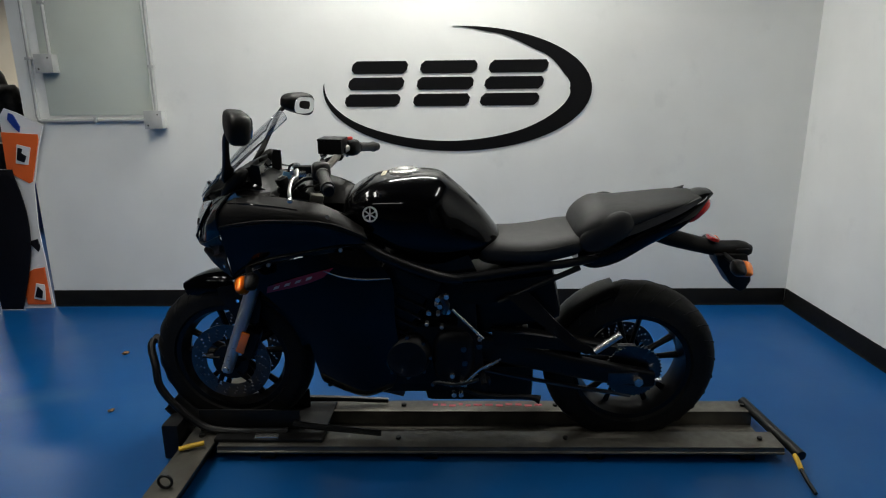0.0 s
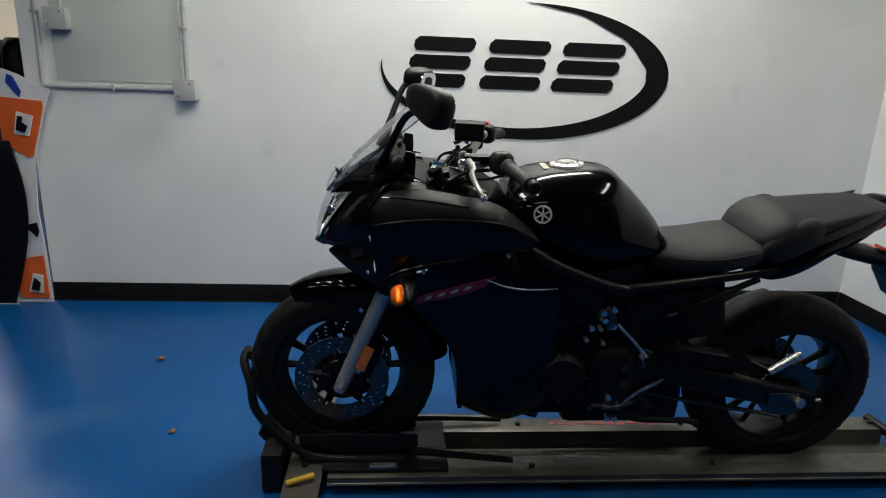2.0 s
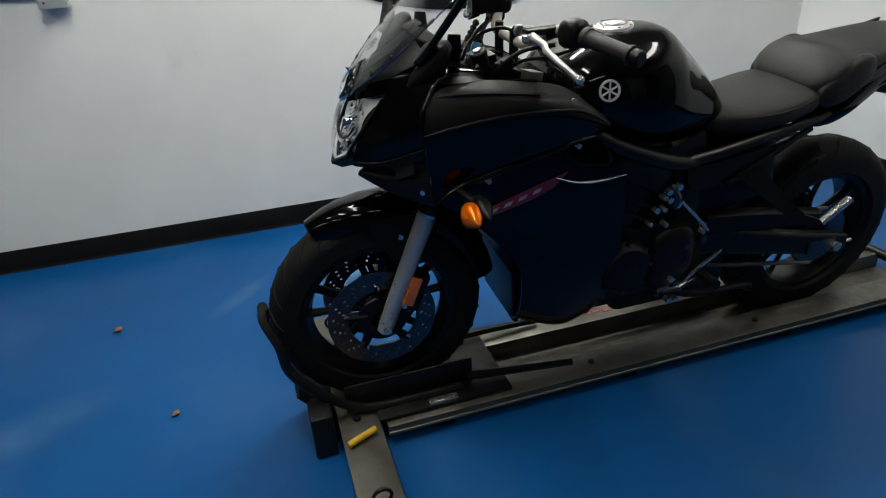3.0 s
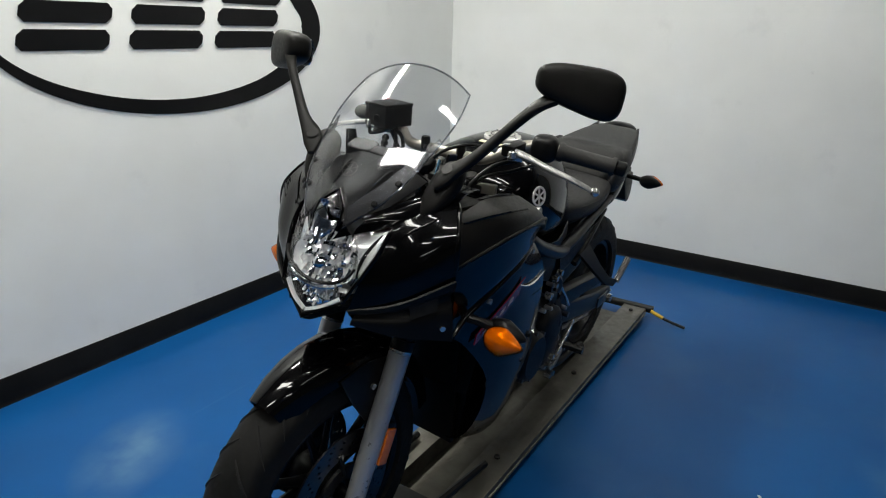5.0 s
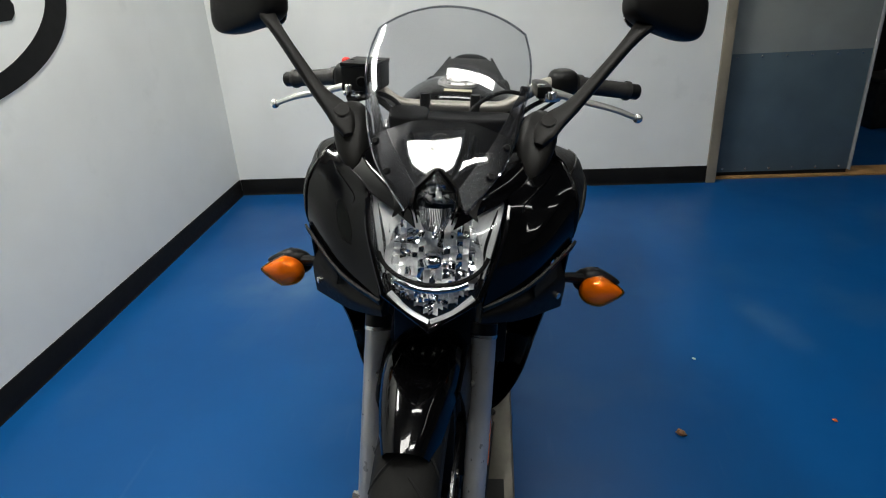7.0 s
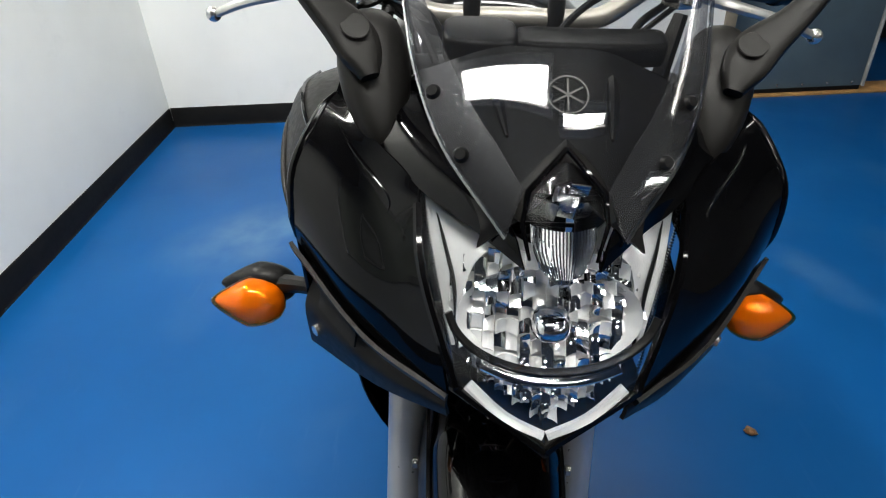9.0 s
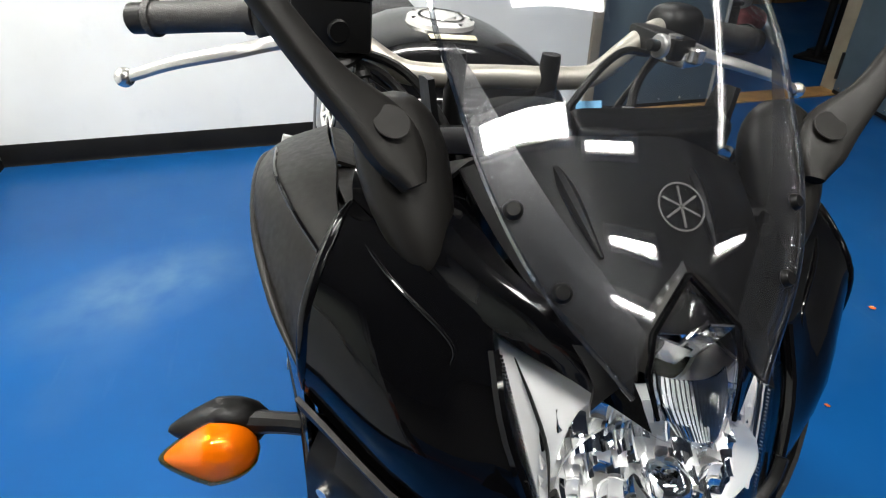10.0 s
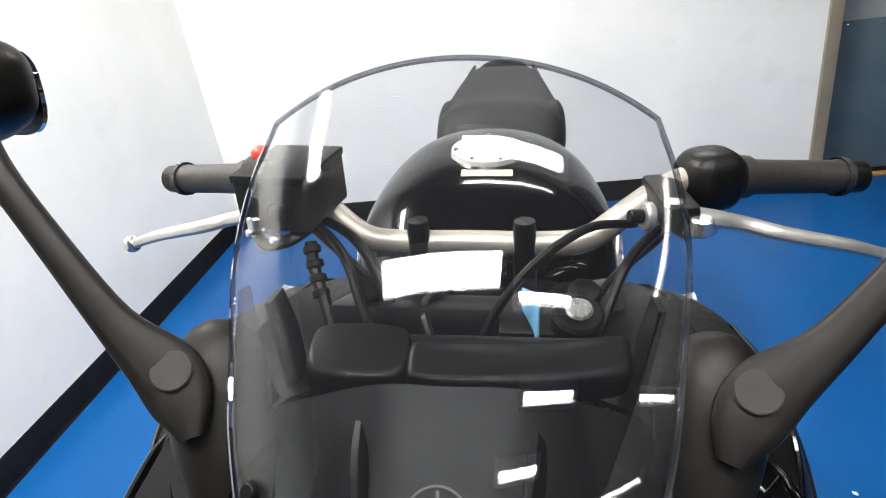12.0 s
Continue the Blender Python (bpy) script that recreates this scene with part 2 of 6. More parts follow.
M_PINK = mat("faded_red_cloth", (0.40, 0.07, 0.09), 0.8, var=0.3, vscale=15)
M_CARD = mat("brown_cardboard", (0.38, 0.24, 0.12), 0.8, var=0.1)
M_DIRT = mat("brown_debris", (0.22, 0.11, 0.05), 0.9, var=0.4, vscale=60)
M_SPRING = mat("red_shock_spring", (0.30, 0.02, 0.02), 0.35, var=0.1, coat=0.4)
M_LAMP = bpy.data.materials.new("lamp_diffuser")
M_LAMP.use_nodes = True
M_LAMP.node_tree.nodes["Principled BSDF"].inputs["Emission Color"].default_value = (1.0, 0.98, 0.95, 1)
M_LAMP.node_tree.nodes["Principled BSDF"].inputs["Emission Strength"].default_value = 6.0


# ---------------------------------------------------------------- mesh helpers
V = Vector


def part(name, bm, material, parent=None, label="", angle=35, kind=""):
    """Links a bmesh as one mesh object under a thing or a part."""
    bmesh.ops.remove_doubles(bm, verts=bm.verts, dist=1e-5)
    bmesh.ops.recalc_face_normals(bm, faces=bm.faces)
    me = bpy.data.meshes.new(name)
    bm.to_mesh(me)
    bm.free()
    me.materials.append(material)
    me.polygons.foreach_set("use_smooth", [True] * len(me.polygons))
    me.set_sharp_from_angle(angle=radians(angle))
    ob = new(name, me)
    if parent is not None:
        ob.parent = parent
    return tagged(ob, label, kind=kind)


def root(name, m, label, category, group="", kind=""):
    e = new(name)
    e.empty_display_size = 0.1
    e.matrix_world = m
    return tagged(e, label, category, group, kind)


def cr(p, n):
    """Catmull-Rom through the points, n steps to a span."""
    p = [V(q) for q in p]
    out = []
    for i in range(len(p) - 1):
        a = p[i - 1] if i else p[0] * 2 - p[1]
        b, c = p[i], p[i + 1]
        d = p[i + 2] if i + 2 < len(p) else c * 2 - b
        for k in range(n):
            t = k / n
            out.append(0.5 * ((2 * b) + (c - a) * t + (2 * a - 5 * b + 4 * c - d) * t * t + (3 * b - a - 3 * c + d) * t ** 3))
    out.append(p[-1].copy())
    return out


def surf(ctrl, nu=4, nv=4):
    rows = [cr(r, nv) for r in ctrl]
    cols = [cr([r[j] for r in rows], nu) for j in range(len(rows[0]))]
    return [[cols[j][i] for j in range(len(cols))] for i in range(len(cols[0]))]


def mir(grid):
    return [[V((p.x, -p.y, p.z)) for p in r] for r in grid]


def sheet(bm, g, thick=0.003, ref=(0.35, 0, 0.75), into=True):
    """A grid of points as a shell; the thickness goes towards ref."""
    n, m = len(g), len(g[0])
    nor = []
    for i in range(n):
        row = []
        for j in range(m):
            a = g[min(i + 1, n - 1)][j] - g[max(i - 1, 0)][j]
            b = g[i][min(j + 1, m - 1)] - g[i][max(j - 1, 0)]
            v = a.cross(b)
            v = v.normalized() if v.length > 1e-9 else V((0, 0, 1))
            if v.dot(g[i][j] - V(ref)) < 0:
                v = -v
            row.append(v)
        nor.append(row)
    top = [[bm.verts.new(g[i][j]) for j in range(m)] for i in range(n)]
    bot = [[bm.verts.new(g[i][j] - nor[i][j] * thick) for j in range(m)] for i in range(n)]
    for i in range(n - 1):
        for j in range(m - 1):
            bm.faces.new((top[i][j], top[i + 1][j], top[i + 1][j + 1], top[i][j + 1]))
            bm.faces.new((bot[i][j], bot[i][j + 1], bot[i + 1][j + 1], bot[i + 1][j]))
    for i in range(n - 1):
        for j in (0, m - 1):
            bm.faces.new((top[i][j], top[i + 1][j], bot[i + 1][j], bot[i][j]))
    for j in range(m - 1):
        for i in (0, n - 1):
            bm.faces.new((top[i][j], top[i][j + 1], bot[i][j + 1], bot[i][j]))
    return bm


def loft(bm, rings, cap=True):
    vs = [[bm.verts.new(p) for p in r] for r in rings]
    n = len(vs[0])
    for a, b in zip(vs, vs[1:]):
        for k in range(n):
            bm.faces.new((a[k], a[(k + 1) % n], b[(k + 1) % n], b[k]))
    if cap:
        for r, s in ((vs[0], 1), (vs[-1], -1)):
            c = bm.verts.new(sum((v.co for v in r), V()) / n)
            for k in range(n):
                bm.faces.new((r[k], r[(k + 1) % n], c))
    return bm


def tube(bm, pts, r=0.01, n=10, steps=4, flat=1.0):
    """A round bar along a smooth line; r one radius or one per point; flat squeezes it along one side."""
    line = cr(pts, steps) if steps > 1 else [V(p) for p in pts]
    rad = [r] * len(line) if not isinstance(r, (list, tuple)) else [q.x for q in cr([V((x, 0, 0)) for x in r], steps)]
    rings, side = [], None
    for i, p in enumerate(line):
        d = (line[min(i + 1, len(line) - 1)] - line[max(i - 1, 0)]).normalized()
        if side is None:
            side = d.orthogonal().normalized()
        side = (side - d * side.dot(d)).normalized()
        up = d.cross(side)
        rings.append([p + (side * math.cos(a) + up * math.sin(a) * flat) * rad[i] for a in [2 * math.pi * k / n for k in range(n)]])
    return loft(bm, rings)


def cyl(bm, a, b, r, r2=None, n=20, bev=0.0):
    a, b = V(a), V(b)
    d = (b - a).normalized()
    r2 = r if r2 is None else r2
    side = d.orthogonal().normalized()
    up = d.cross(side)

    def ring(p, q):
        return [p + (side * math.cos(2 * math.pi * k / n) + up * math.sin(2 * math.pi * k / n)) * q for k in range(n)]

    if bev:
        rings = [ring(a, r - bev), ring(a + d * bev, r), ring(b - d * bev, r2), ring(b, r2 - bev)]
    else:
        rings = [ring(a, r), ring(b, r2)]
    return loft(bm, rings)


def lathe(bm, prof, o, axis="y", n=48, closed=False):
    """Turns (radius, along) pairs round an axis through o."""
    o = V(o)
    rings = []
    for k in range(n):
        a = 2 * math.pi * k / n
        c, s = math.cos(a), math.sin(a)
        rings.append([o + (V((r * c, h, r * s)) if axis == "y" else V((r * c, r * s, h)) if axis == "z" else V((h, r * c, r * s))) for r, h in prof])
    vs = [[bm.verts.new(p) for p in r] for r in rings]
    m = len(prof)
    for k in range(n):
        a, b = vs[k], vs[(k + 1) % n]
        for j in range(m if closed else m - 1):
            bm.faces.new((a[j], a[(j + 1) % m], b[(j + 1) % m], b[j]))
    return bm


def box(bm, c, s, rot=None, bev=0.0):
    r = bmesh.ops.create_cube(bm, size=1)
    vs = r["verts"]
    bmesh.ops.scale(bm, vec=V(s), verts=vs)
    if bev:
        es = list({e for v in vs for e in v.link_edges})
        q = bmesh.ops.bevel(bm, geom=es, offset=bev, segments=2, affect="EDGES", profile=0.6)
        vs = list({v for f in q["faces"] for v in f.verts} | {v for v in vs if v.is_valid})
    m = Matrix.Translation(V(c)) @ (rot.to_4x4() if rot is not None else Matrix())
    bmesh.ops.transform(bm, matrix=m, verts=vs)
    return bm


def rx(d):
    return Matrix.Rotation(radians(d), 4, "X")


def ry(d):
    return Matrix.Rotation(radians(d), 4, "Y")


def rz(d):
    return Matrix.Rotation(radians(d), 4, "Z")


def prism(bm, poly, y0, y1, plane="xz", bev=0.0):
    """A polygon drawn in a plane, given depth along the third axis."""
    def at(p, h):
        return V((p[0], h, p[1])) if plane == "xz" else V((p[0], p[1], h)) if plane == "xy" else V((h, p[0], p[1]))
    a = [bm.verts.new(at(p, y0)) for p in poly]
    b = [bm.verts.new(at(p, y1)) for p in poly]
    n = len(poly)
    fs = [bm.faces.new(a), bm.faces.new(b[::-1])]
    for k in range(n):
        fs.append(bm.faces.new((a[k], a[(k + 1) % n], b[(k + 1) % n], b[k])))
    if bev:
        es = list({e for f in fs for e in f.edges})
        bmesh.ops.bevel(bm, geom=es, offset=bev, segments=2, affect="EDGES", profile=0.6)
    return bm


def blob(bm, c, s, p=2.4, n=24, m=14, rot=None, shape=None):
    """A rounded solid: a superellipsoid of half sizes s."""
    def sp(v):
        return math.copysign(abs(v) ** (2 / p), v)
    R = rot.to_3x3() if rot is not None else Matrix.Identity(3)
    rings = []
    for i in range(1, m):
        t = -math.pi / 2 + math.pi * i / m
        ring = []
        for k in range(n):
            a = 2 * math.pi * k / n
            q = V((sp(math.cos(t)) * sp(math.cos(a)), sp(math.cos(t)) * sp(math.sin(a)), sp(math.sin(t))))
            if shape:
                q = shape(q)
            ring.append(V(c) + R @ V((q.x * s[0], q.y * s[1], q.z * s[2])))
        rings.append(ring)
    return loft(bm, rings)


def B():
    return bmesh.new()


# ---------------------------------------------------------------- the room
def slab(name, c, s, material, label="", category="", kind="structure", bev=0.0):
    ob = part(name, box(B(), c, s, bev=bev), material)
    return tagged(ob, label, category, kind=kind)


LEFT_END = -1.735        # where the sign wall stops
DOOR_A, DOOR_B = -1.34, -3.21
slab("floor", (-1.5, 0.5, -0.05), (17, 14, 0.1), M_FLOOR, "glossy blue epoxy workshop floor with pale scuffs", "floor")
slab("wall_north", ((LEFT_END + WALL_X + 0.2) / 2, WALL_Y + 0.1, CEIL / 2), (WALL_X + 0.2 - LEFT_END, 0.2, CEIL), M_WALL, "white painted wall with faint marks", "wall")
slab("wall_east", (WALL_X + 0.1, (WALL_Y + DOOR_A) / 2, CEIL / 2), (0.2, WALL_Y - DOOR_A, CEIL), M_WALL, "plain white painted wall", "wall")
slab("wall_east_far", (WALL_X + 0.1, (DOOR_B - 5.5) / 2, CEIL / 2), (0.2, abs(-5.5 - DOOR_B), CEIL), M_WALL, "plain white painted wall beyond the doorway", "wall")
slab("wall_east_header", (WALL_X + 0.1, (DOOR_A + DOOR_B) / 2, (CEIL + 2.2) / 2), (0.196, DOOR_A - DOOR_B, CEIL - 2.2), M_WALL, "white wall over the double doors", "wall")
# south and west walls stay out of view, greyed to darken reflections
slab("wall_south", (-1.5, -5.5, CEIL / 2), (16, 0.2, CEIL), M_DARKWALL, "unseen closing wall, darkened to keep gloss reflections black", "wall")
slab("wall_west", (-7.5, 0.5, CEIL / 2), (0.2, 12.2, CEIL), M_DARKWALL, "unseen closing wall, darkened to keep gloss reflections black", "wall")
slab("wall_workshop", (-1.6, 6.6, CEIL / 2), (12, 0.2, CEIL), M_CREAM, "cream painted wall of the workshop behind", "wall")
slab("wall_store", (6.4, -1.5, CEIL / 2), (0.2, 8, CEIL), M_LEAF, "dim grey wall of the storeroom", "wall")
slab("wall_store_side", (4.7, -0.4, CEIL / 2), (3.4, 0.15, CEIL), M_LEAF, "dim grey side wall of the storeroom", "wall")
slab("ceiling", (-1.5, 0.5, CEIL + 0.05), (17, 14, 0.1), M_CEIL, "dark grey painted workshop ceiling", "ceiling")

# black cove base along both walls
def cove(name, a, b, inward):
    bm = B()
    a, b, i = V(a), V(b), V(inward)
    prof = [(0.0, 0.0), (0.011, 0.0), (0.009, 0.004), (0.007, 0.010), (0.006, 0.018), (0.006, 0.099), (0.003, 0.105), (0.0, 0.105)]
    loft(bm, [[p + i * d + V((0, 0, z)) for d, z in prof] for p in (a, b)])
    return tagged(part(name, bm, M_BASE), "black vinyl cove base along the wall", "baseboard", kind="structure")


cove("baseboard_north", (LEFT_END, WALL_Y, 0), (WALL_X - 0.007, WALL_Y, 0), (0, -1, 0))
cove("baseboard_east", (WALL_X, WALL_Y - 0.007, 0), (WALL_X, DOOR_A, 0), (-1, 0, 0))


# painted wall sign: a crescent swoosh and three slanted plain blocks
def sign():
    e = root("wall_sign", pose(0, WALL_Y - 0.0035, 0), "black swoosh round slanted plain bars painted on the wall", "wall sign")
    keys = [(173, 0.002), (200, 0.030), (235, 0.050), (270, 0.060), (300, 0.075), (330, 0.102), (360, 0.126), (385, 0.108), (410, 0.065), (435, 0.024), (452, 0.001)]
    bm, prev = B(), None
    N = 96
    for k in range(N + 1):
        a = 173 + (452 - 173) * k / N
        for (a0, t0), (a1, t1) in zip(keys, keys[1:]):
            if a0 <= a <= a1:
                u = (a - a0) / (a1 - a0)
                th = t0 + (t1 - t0) * (u * u * (3 - 2 * u) if t0 > t1 else u)
                break
        r = radians(a)
        o = (0.805 + 0.768 * math.cos(r), 1.302 + 0.347 * math.sin(r))
        nv = V((math.cos(r) / 0.768, math.sin(r) / 0.347)).normalized()
        q = (o[0] - nv.x * th, o[1] - nv.y * th)
        cur = [bm.verts.new((p[0], y, p[1])) for y in (0, 0.003) for p in (o, q)]
        if prev:
            for i, j in ((0, 1), (1, 3), (3, 2), (2, 0)):
                bm.faces.new((prev[i], prev[j], cur[j], cur[i]))
        prev = cur
    part("swoosh", bm, M_SIGN, e, "black crescent swoosh")
    for x0, x1, top in ((0.152, 0.468, 0.066), (0.547, 0.868, 0.060), (0.930, 1.262, 0.068)):
        z0, z1 = 1.213, 1.465
        w, h = x1 - x0, z1 - z0

        def q(x, z):
            return (x0 + x + top * (z - z0) / h, z)

        for a in (z0, z0 + 0.092, z1 - 0.070):
            b, c = a + 0.070, 0.020
            bm = B()
            prism(bm, [q(c, a), q(w - c, a), q(w, a + c), q(w, b - c), q(w - c, b), q(c, b), q(0, b - c), q(0, a + c)], 0, 0.003)
            part("slanted_bar", bm, M_SIGN, e)


sign()


# conduit, boxes and access panel at the left end of the sign wall
def conduits():
    y = WALL_Y - 0.014
    e = root("wall_panel", pose(0, 0, 0), "flush grey-white access panel on the wall", "wall panel")
    part("panel", box(B(), (-1.27, WALL_Y - 0.004, 1.96), (0.61, 0.008, 1.56), bev=0.002), M_PANEL, e)

    def junction(x, z, s, label):
        r = root("junction_box", pose(x, WALL_Y, z), label, "junction box", "conduit boxes")
        part("body", box(B(), (0, -0.03, 0), (s, 0.06, s), bev=0.006), M_CONDUIT, r)
        part("cover", box(B(), (0, -0.063, 0), (s * 1.04, 0.006, s * 1.04), bev=0.002), M_CONDUIT, r)
        for k in (-1, 1):
            part("screw", cyl(B(), (k * s * 0.3, -0.066, k * s * 0.3), (k * s * 0.3, -0.069, k * s * 0.3), 0.005, n=8), M_ALU, r)
        return r

    junction(-0.942, 1.152, 0.10, "square grey electrical junction box at a conduit bend")
    junction(-1.527, 1.47, 0.10, "small grey utility box hanging from a vertical conduit")
    c = root("conduit", pose(0, 0, 0), "grey painted electrical conduit run on the wall", "conduit")
    part("pipe", tube(B(), [(-0.935, y, CEIL), (-0.935, y, 2.0), (-0.94, y, 1.2)], 0.011, 10, 2), M_CONDUIT, c)
    part("pipe", tube(B(), [(-1.0, y, 1.15), (-1.3, y, 1.152), (-1.6, y, 1.15), (-1.64, y, 1.17), (-1.642, y, 1.25), (-1.635, y, 1.8), (-1.63, y, CEIL)], 0.011, 10, 4), M_CONDUIT, c)
    part("pipe", tube(B(), [(-1.515, y, 1.51), (-1.515, y, 2.1), (-1.515, y, CEIL)], 0.009, 10, 2), M_CONDUIT, c)
    for x, z in ((-0.938, 1.45), (-1.3, 1.152), (-1.637, 1.5), (-1.515, 1.8)):
        part("strap", box(B(), (x, y - 0.004, z), (0.035, 0.026, 0.016) if z != 1.152 else (0.016, 0.026, 0.035), bev=0.003), M_CONDUIT, c)


conduits()


# ceiling troffers
def troffer(x, y, sx, sy, watts):
    e = root("ceiling_light", pose(x, y, CEIL), "white ceiling troffer with a lit diffuser", "ceiling light", "ceiling troffers")
    bm = B()
    for dx, dy, wx, wy in ((0, sy / 2 + 0.02, sx + 0.08, 0.04), (0, -sy / 2 - 0.02, sx + 0.08, 0.04), (sx / 2 + 0.02, 0, 0.04, sy), (-sx / 2 - 0.02, 0, 0.04, sy)):
        box(bm, (dx, dy, -0.03), (wx, wy, 0.06))
    part("frame", bm, M_TROFFER, e)
    part("diffuser", box(B(), (0, 0, -0.012), (sx, sy, 0.02)), M_LAMP, e)
    la = bpy.data.lights.new("troffer_lamp", "AREA")
    la.shape, la.size, la.size_y, la.energy, la.color = "RECTANGLE", sx, sy, watts, (1.0, 0.99, 0.925)
    lo = new("troffer_lamp", la)
    lo.matrix_world = pose(x, y, CEIL - 0.03)


for row in TROFFERS:
    troffer(*row)


# double doors to the storeroom
def doorway():
    x = WALL_X
    f = root("door_frame", pose(0, 0, 0), "tan painted steel door frame", "door frame", kind="structure")
    part("jamb", box(B(), (x + 0.09, DOOR_A - 0.028, 1.1), (0.22, 0.056, 2.2), bev=0.006), M_JAMB, f)
    part("jamb", box(B(), (x + 0.09, DOOR_B + 0.04, 1.1), (0.24, 0.08, 2.2), bev=0.006), M_JAMB, f)
    part("head", box(B(), (x + 0.09, (DOOR_A + DOOR_B) / 2, 2.16), (0.238, DOOR_A - DOOR_B - 0.16, 0.08), bev=0.006), M_JAMB, f)
    part("threshold", box(B(), (x + 0.12, (DOOR_A + DOOR_B) / 2, 0.006), (0.16, DOOR_A - DOOR_B - 0.16, 0.012), bev=0.003), M_STRIP, f, "worn wooden threshold strip")

    def leaf(name, m, label):
        e = root(name, m, label, "door", "storeroom double doors")
        w = 0.80
        part("skin", box(B(), (0, -w / 2, 1.07), (0.04, w, 2.08), bev=0.004), M_LEAF, e)
        part("kick_plate", box(B(), (-0.0225, -w / 2, 0.385), (0.004, w - 0.015, 0.71), bev=0.001), M_KICK, e, "blue-grey kick plate")
        part("edge_trim", box(B(), (-0.01, -w - 0.006, 1.07), (0.05, 0.012, 2.08), bev=0.003), M_CONDUIT, e)
        part("hinge", cyl(B(), (-0.028, -0.004, 0.10), (-0.028, -0.004, 0.26), 0.011, n=10), M_BLKSTEEL, e)
        part("bottom_sweep", box(B(), (-0.024, -w / 2, 0.024), (0.006, w - 0.02, 0.022)), M_BLKSTEEL, e)
        for z in (0.055, 0.72):
            for k in range(6):
                part("rivet", blob(B(), (-0.026, -0.06 - k * 0.137, z), (0.004, 0.007, 0.007), n=8, m=6), M_ALU, e)
        return e

    leaf("swing_door", pose(x + 0.10, DOOR_A - 0.060, 0), "closed grey swing door with blue-grey kick plate")
    d = leaf("swing_door", pose(x + 0.07, DOOR_B + 0.09, 0, 0, 0, -99), "grey swing door standing open into the room")
    return d


doorway()


# ---------------------------------------------------------------- the motorcycle
# Its own axes: x from the front axle back, y to its right, z up from the tyres' foot.
LEAN, FOOT = 5.2, (0.0, 0.102, 0.052)
# the steered parts turn about the head's axis, a little to the right
STEER = Matrix.Translation((0.31, 0, 0.98)) @ Matrix.Rotation(radians(-3.2), 4, V((0.39, 0, 0.92)).normalized()) @ Matrix.Translation((-0.31, 0, -0.98))
bike = root("motorcycle", pose(*FOOT, LEAN), "black half-faired sport touring motorcycle on a wheel-chock lift", "motorcycle")
R_F, R_R, WB = 0.298, 0.316, 1.436
Z_F, Z_R = 0.295, 0.271             # the chock holds the front wheel a little higher


def both(name, make, material, parent, label=""):
    """The same part on each side; make(bm, s) takes the side's sign."""
    return [part(name, make(B(), s), material, parent, label) for s in (-1, 1)]


def S(p, s):
    return V((p[0], p[1] * s, p[2]))


def wheel(name, x, z, r, w, rim_r, rim_w, spokes, label):
    hub = part(name, lathe(B(), [(0.018, -0.06), (0.045, -0.055), (0.05, -0.03), (0.038, 0), (0.05, 0.03), (0.045, 0.055), (0.018, 0.06)], (x, 0, z)), M_FRAME, bike, label)
    prof = []
    for k in range(15):
        a = math.pi * (k / 14) - math.pi / 2
        prof.append((rim_r + 0.004 + (r - rim_r - 0.004) * max(0.0, math.cos(a)) ** 0.62, w / 2 * math.sin(a) * (1.0 if abs(math.sin(a)) < 0.97 else 0.93)))
    prof += [(rim_r - 0.004, w * 0.36), (rim_r - 0.004, -w * 0.36)]
    tyre = part("tyre", lathe(B(), prof, (x, 0, z), n=96, closed=True), M_RUBBER, hub, "black road tyre with angled grooves")
    # grooves as slim inlays that lie on the crown, their shade put in as black
    bm = B()
    n = 26
    for k in range(n):
        for s in (-1, 1):
            pts = []
            for u in (0, 0.33, 0.66, 1):
                t = 0.10 + 0.72 * u
                a = 2 * math.pi * (k + (0.5 if s > 0 else 0)) / n + u * 0.22
                aa = s * t * math.pi / 2 * 0.92
                rr = rim_r + 0.004 + (r - rim_r - 0.004) * max(0.0, math.cos(aa)) ** 0.62 + 0.0004
                pts.append(V((x + rr * math.cos(a), w / 2 * math.sin(aa), z + rr * math.sin(a))))
            tube(bm, pts, [0.0016, 0.003, 0.003, 0.0012], 5, 2)
    part("groove_shade", bm, M_RECESS, tyre, kind="stuff")
    rim = [(rim_r + 0.008, -rim_w / 2), (rim_r + 0.008, -rim_w / 2 + 0.006), (rim_r - 0.012, -rim_w / 2 + 0.014), (rim_r - 0.022, 0), (rim_r - 0.012, rim_w / 2 - 0.014), (rim_r + 0.008, rim_w / 2 - 0.006), (rim_r + 0.008, rim_w / 2), (rim_r - 0.018, rim_w / 2 - 0.003), (rim_r - 0.034, 0), (rim_r - 0.018, -rim_w / 2 + 0.003)]
    part("rim", lathe(B(), rim, (x, 0, z), n=64, closed=True), M_FRAME, hub, "satin black cast rim")
    for k in range(spokes):
        a = 2 * math.pi * k / spokes + 0.35
        for d in (-0.13, 0.13):
            p0 = V((x + 0.04 * math.cos(a + d), 0, z + 0.04 * math.sin(a + d)))
            p1 = V((x + (rim_r - 0.02) * math.cos(a + d * 1.7), 0, z + (rim_r - 0.02) * math.sin(a + d * 1.7)))
            part("spoke", tube(B(), [p0, (p0 + p1) / 2, p1], [0.016, 0.011, 0.014], 8, 3, 0.75), M_FRAME, hub)
    return hub


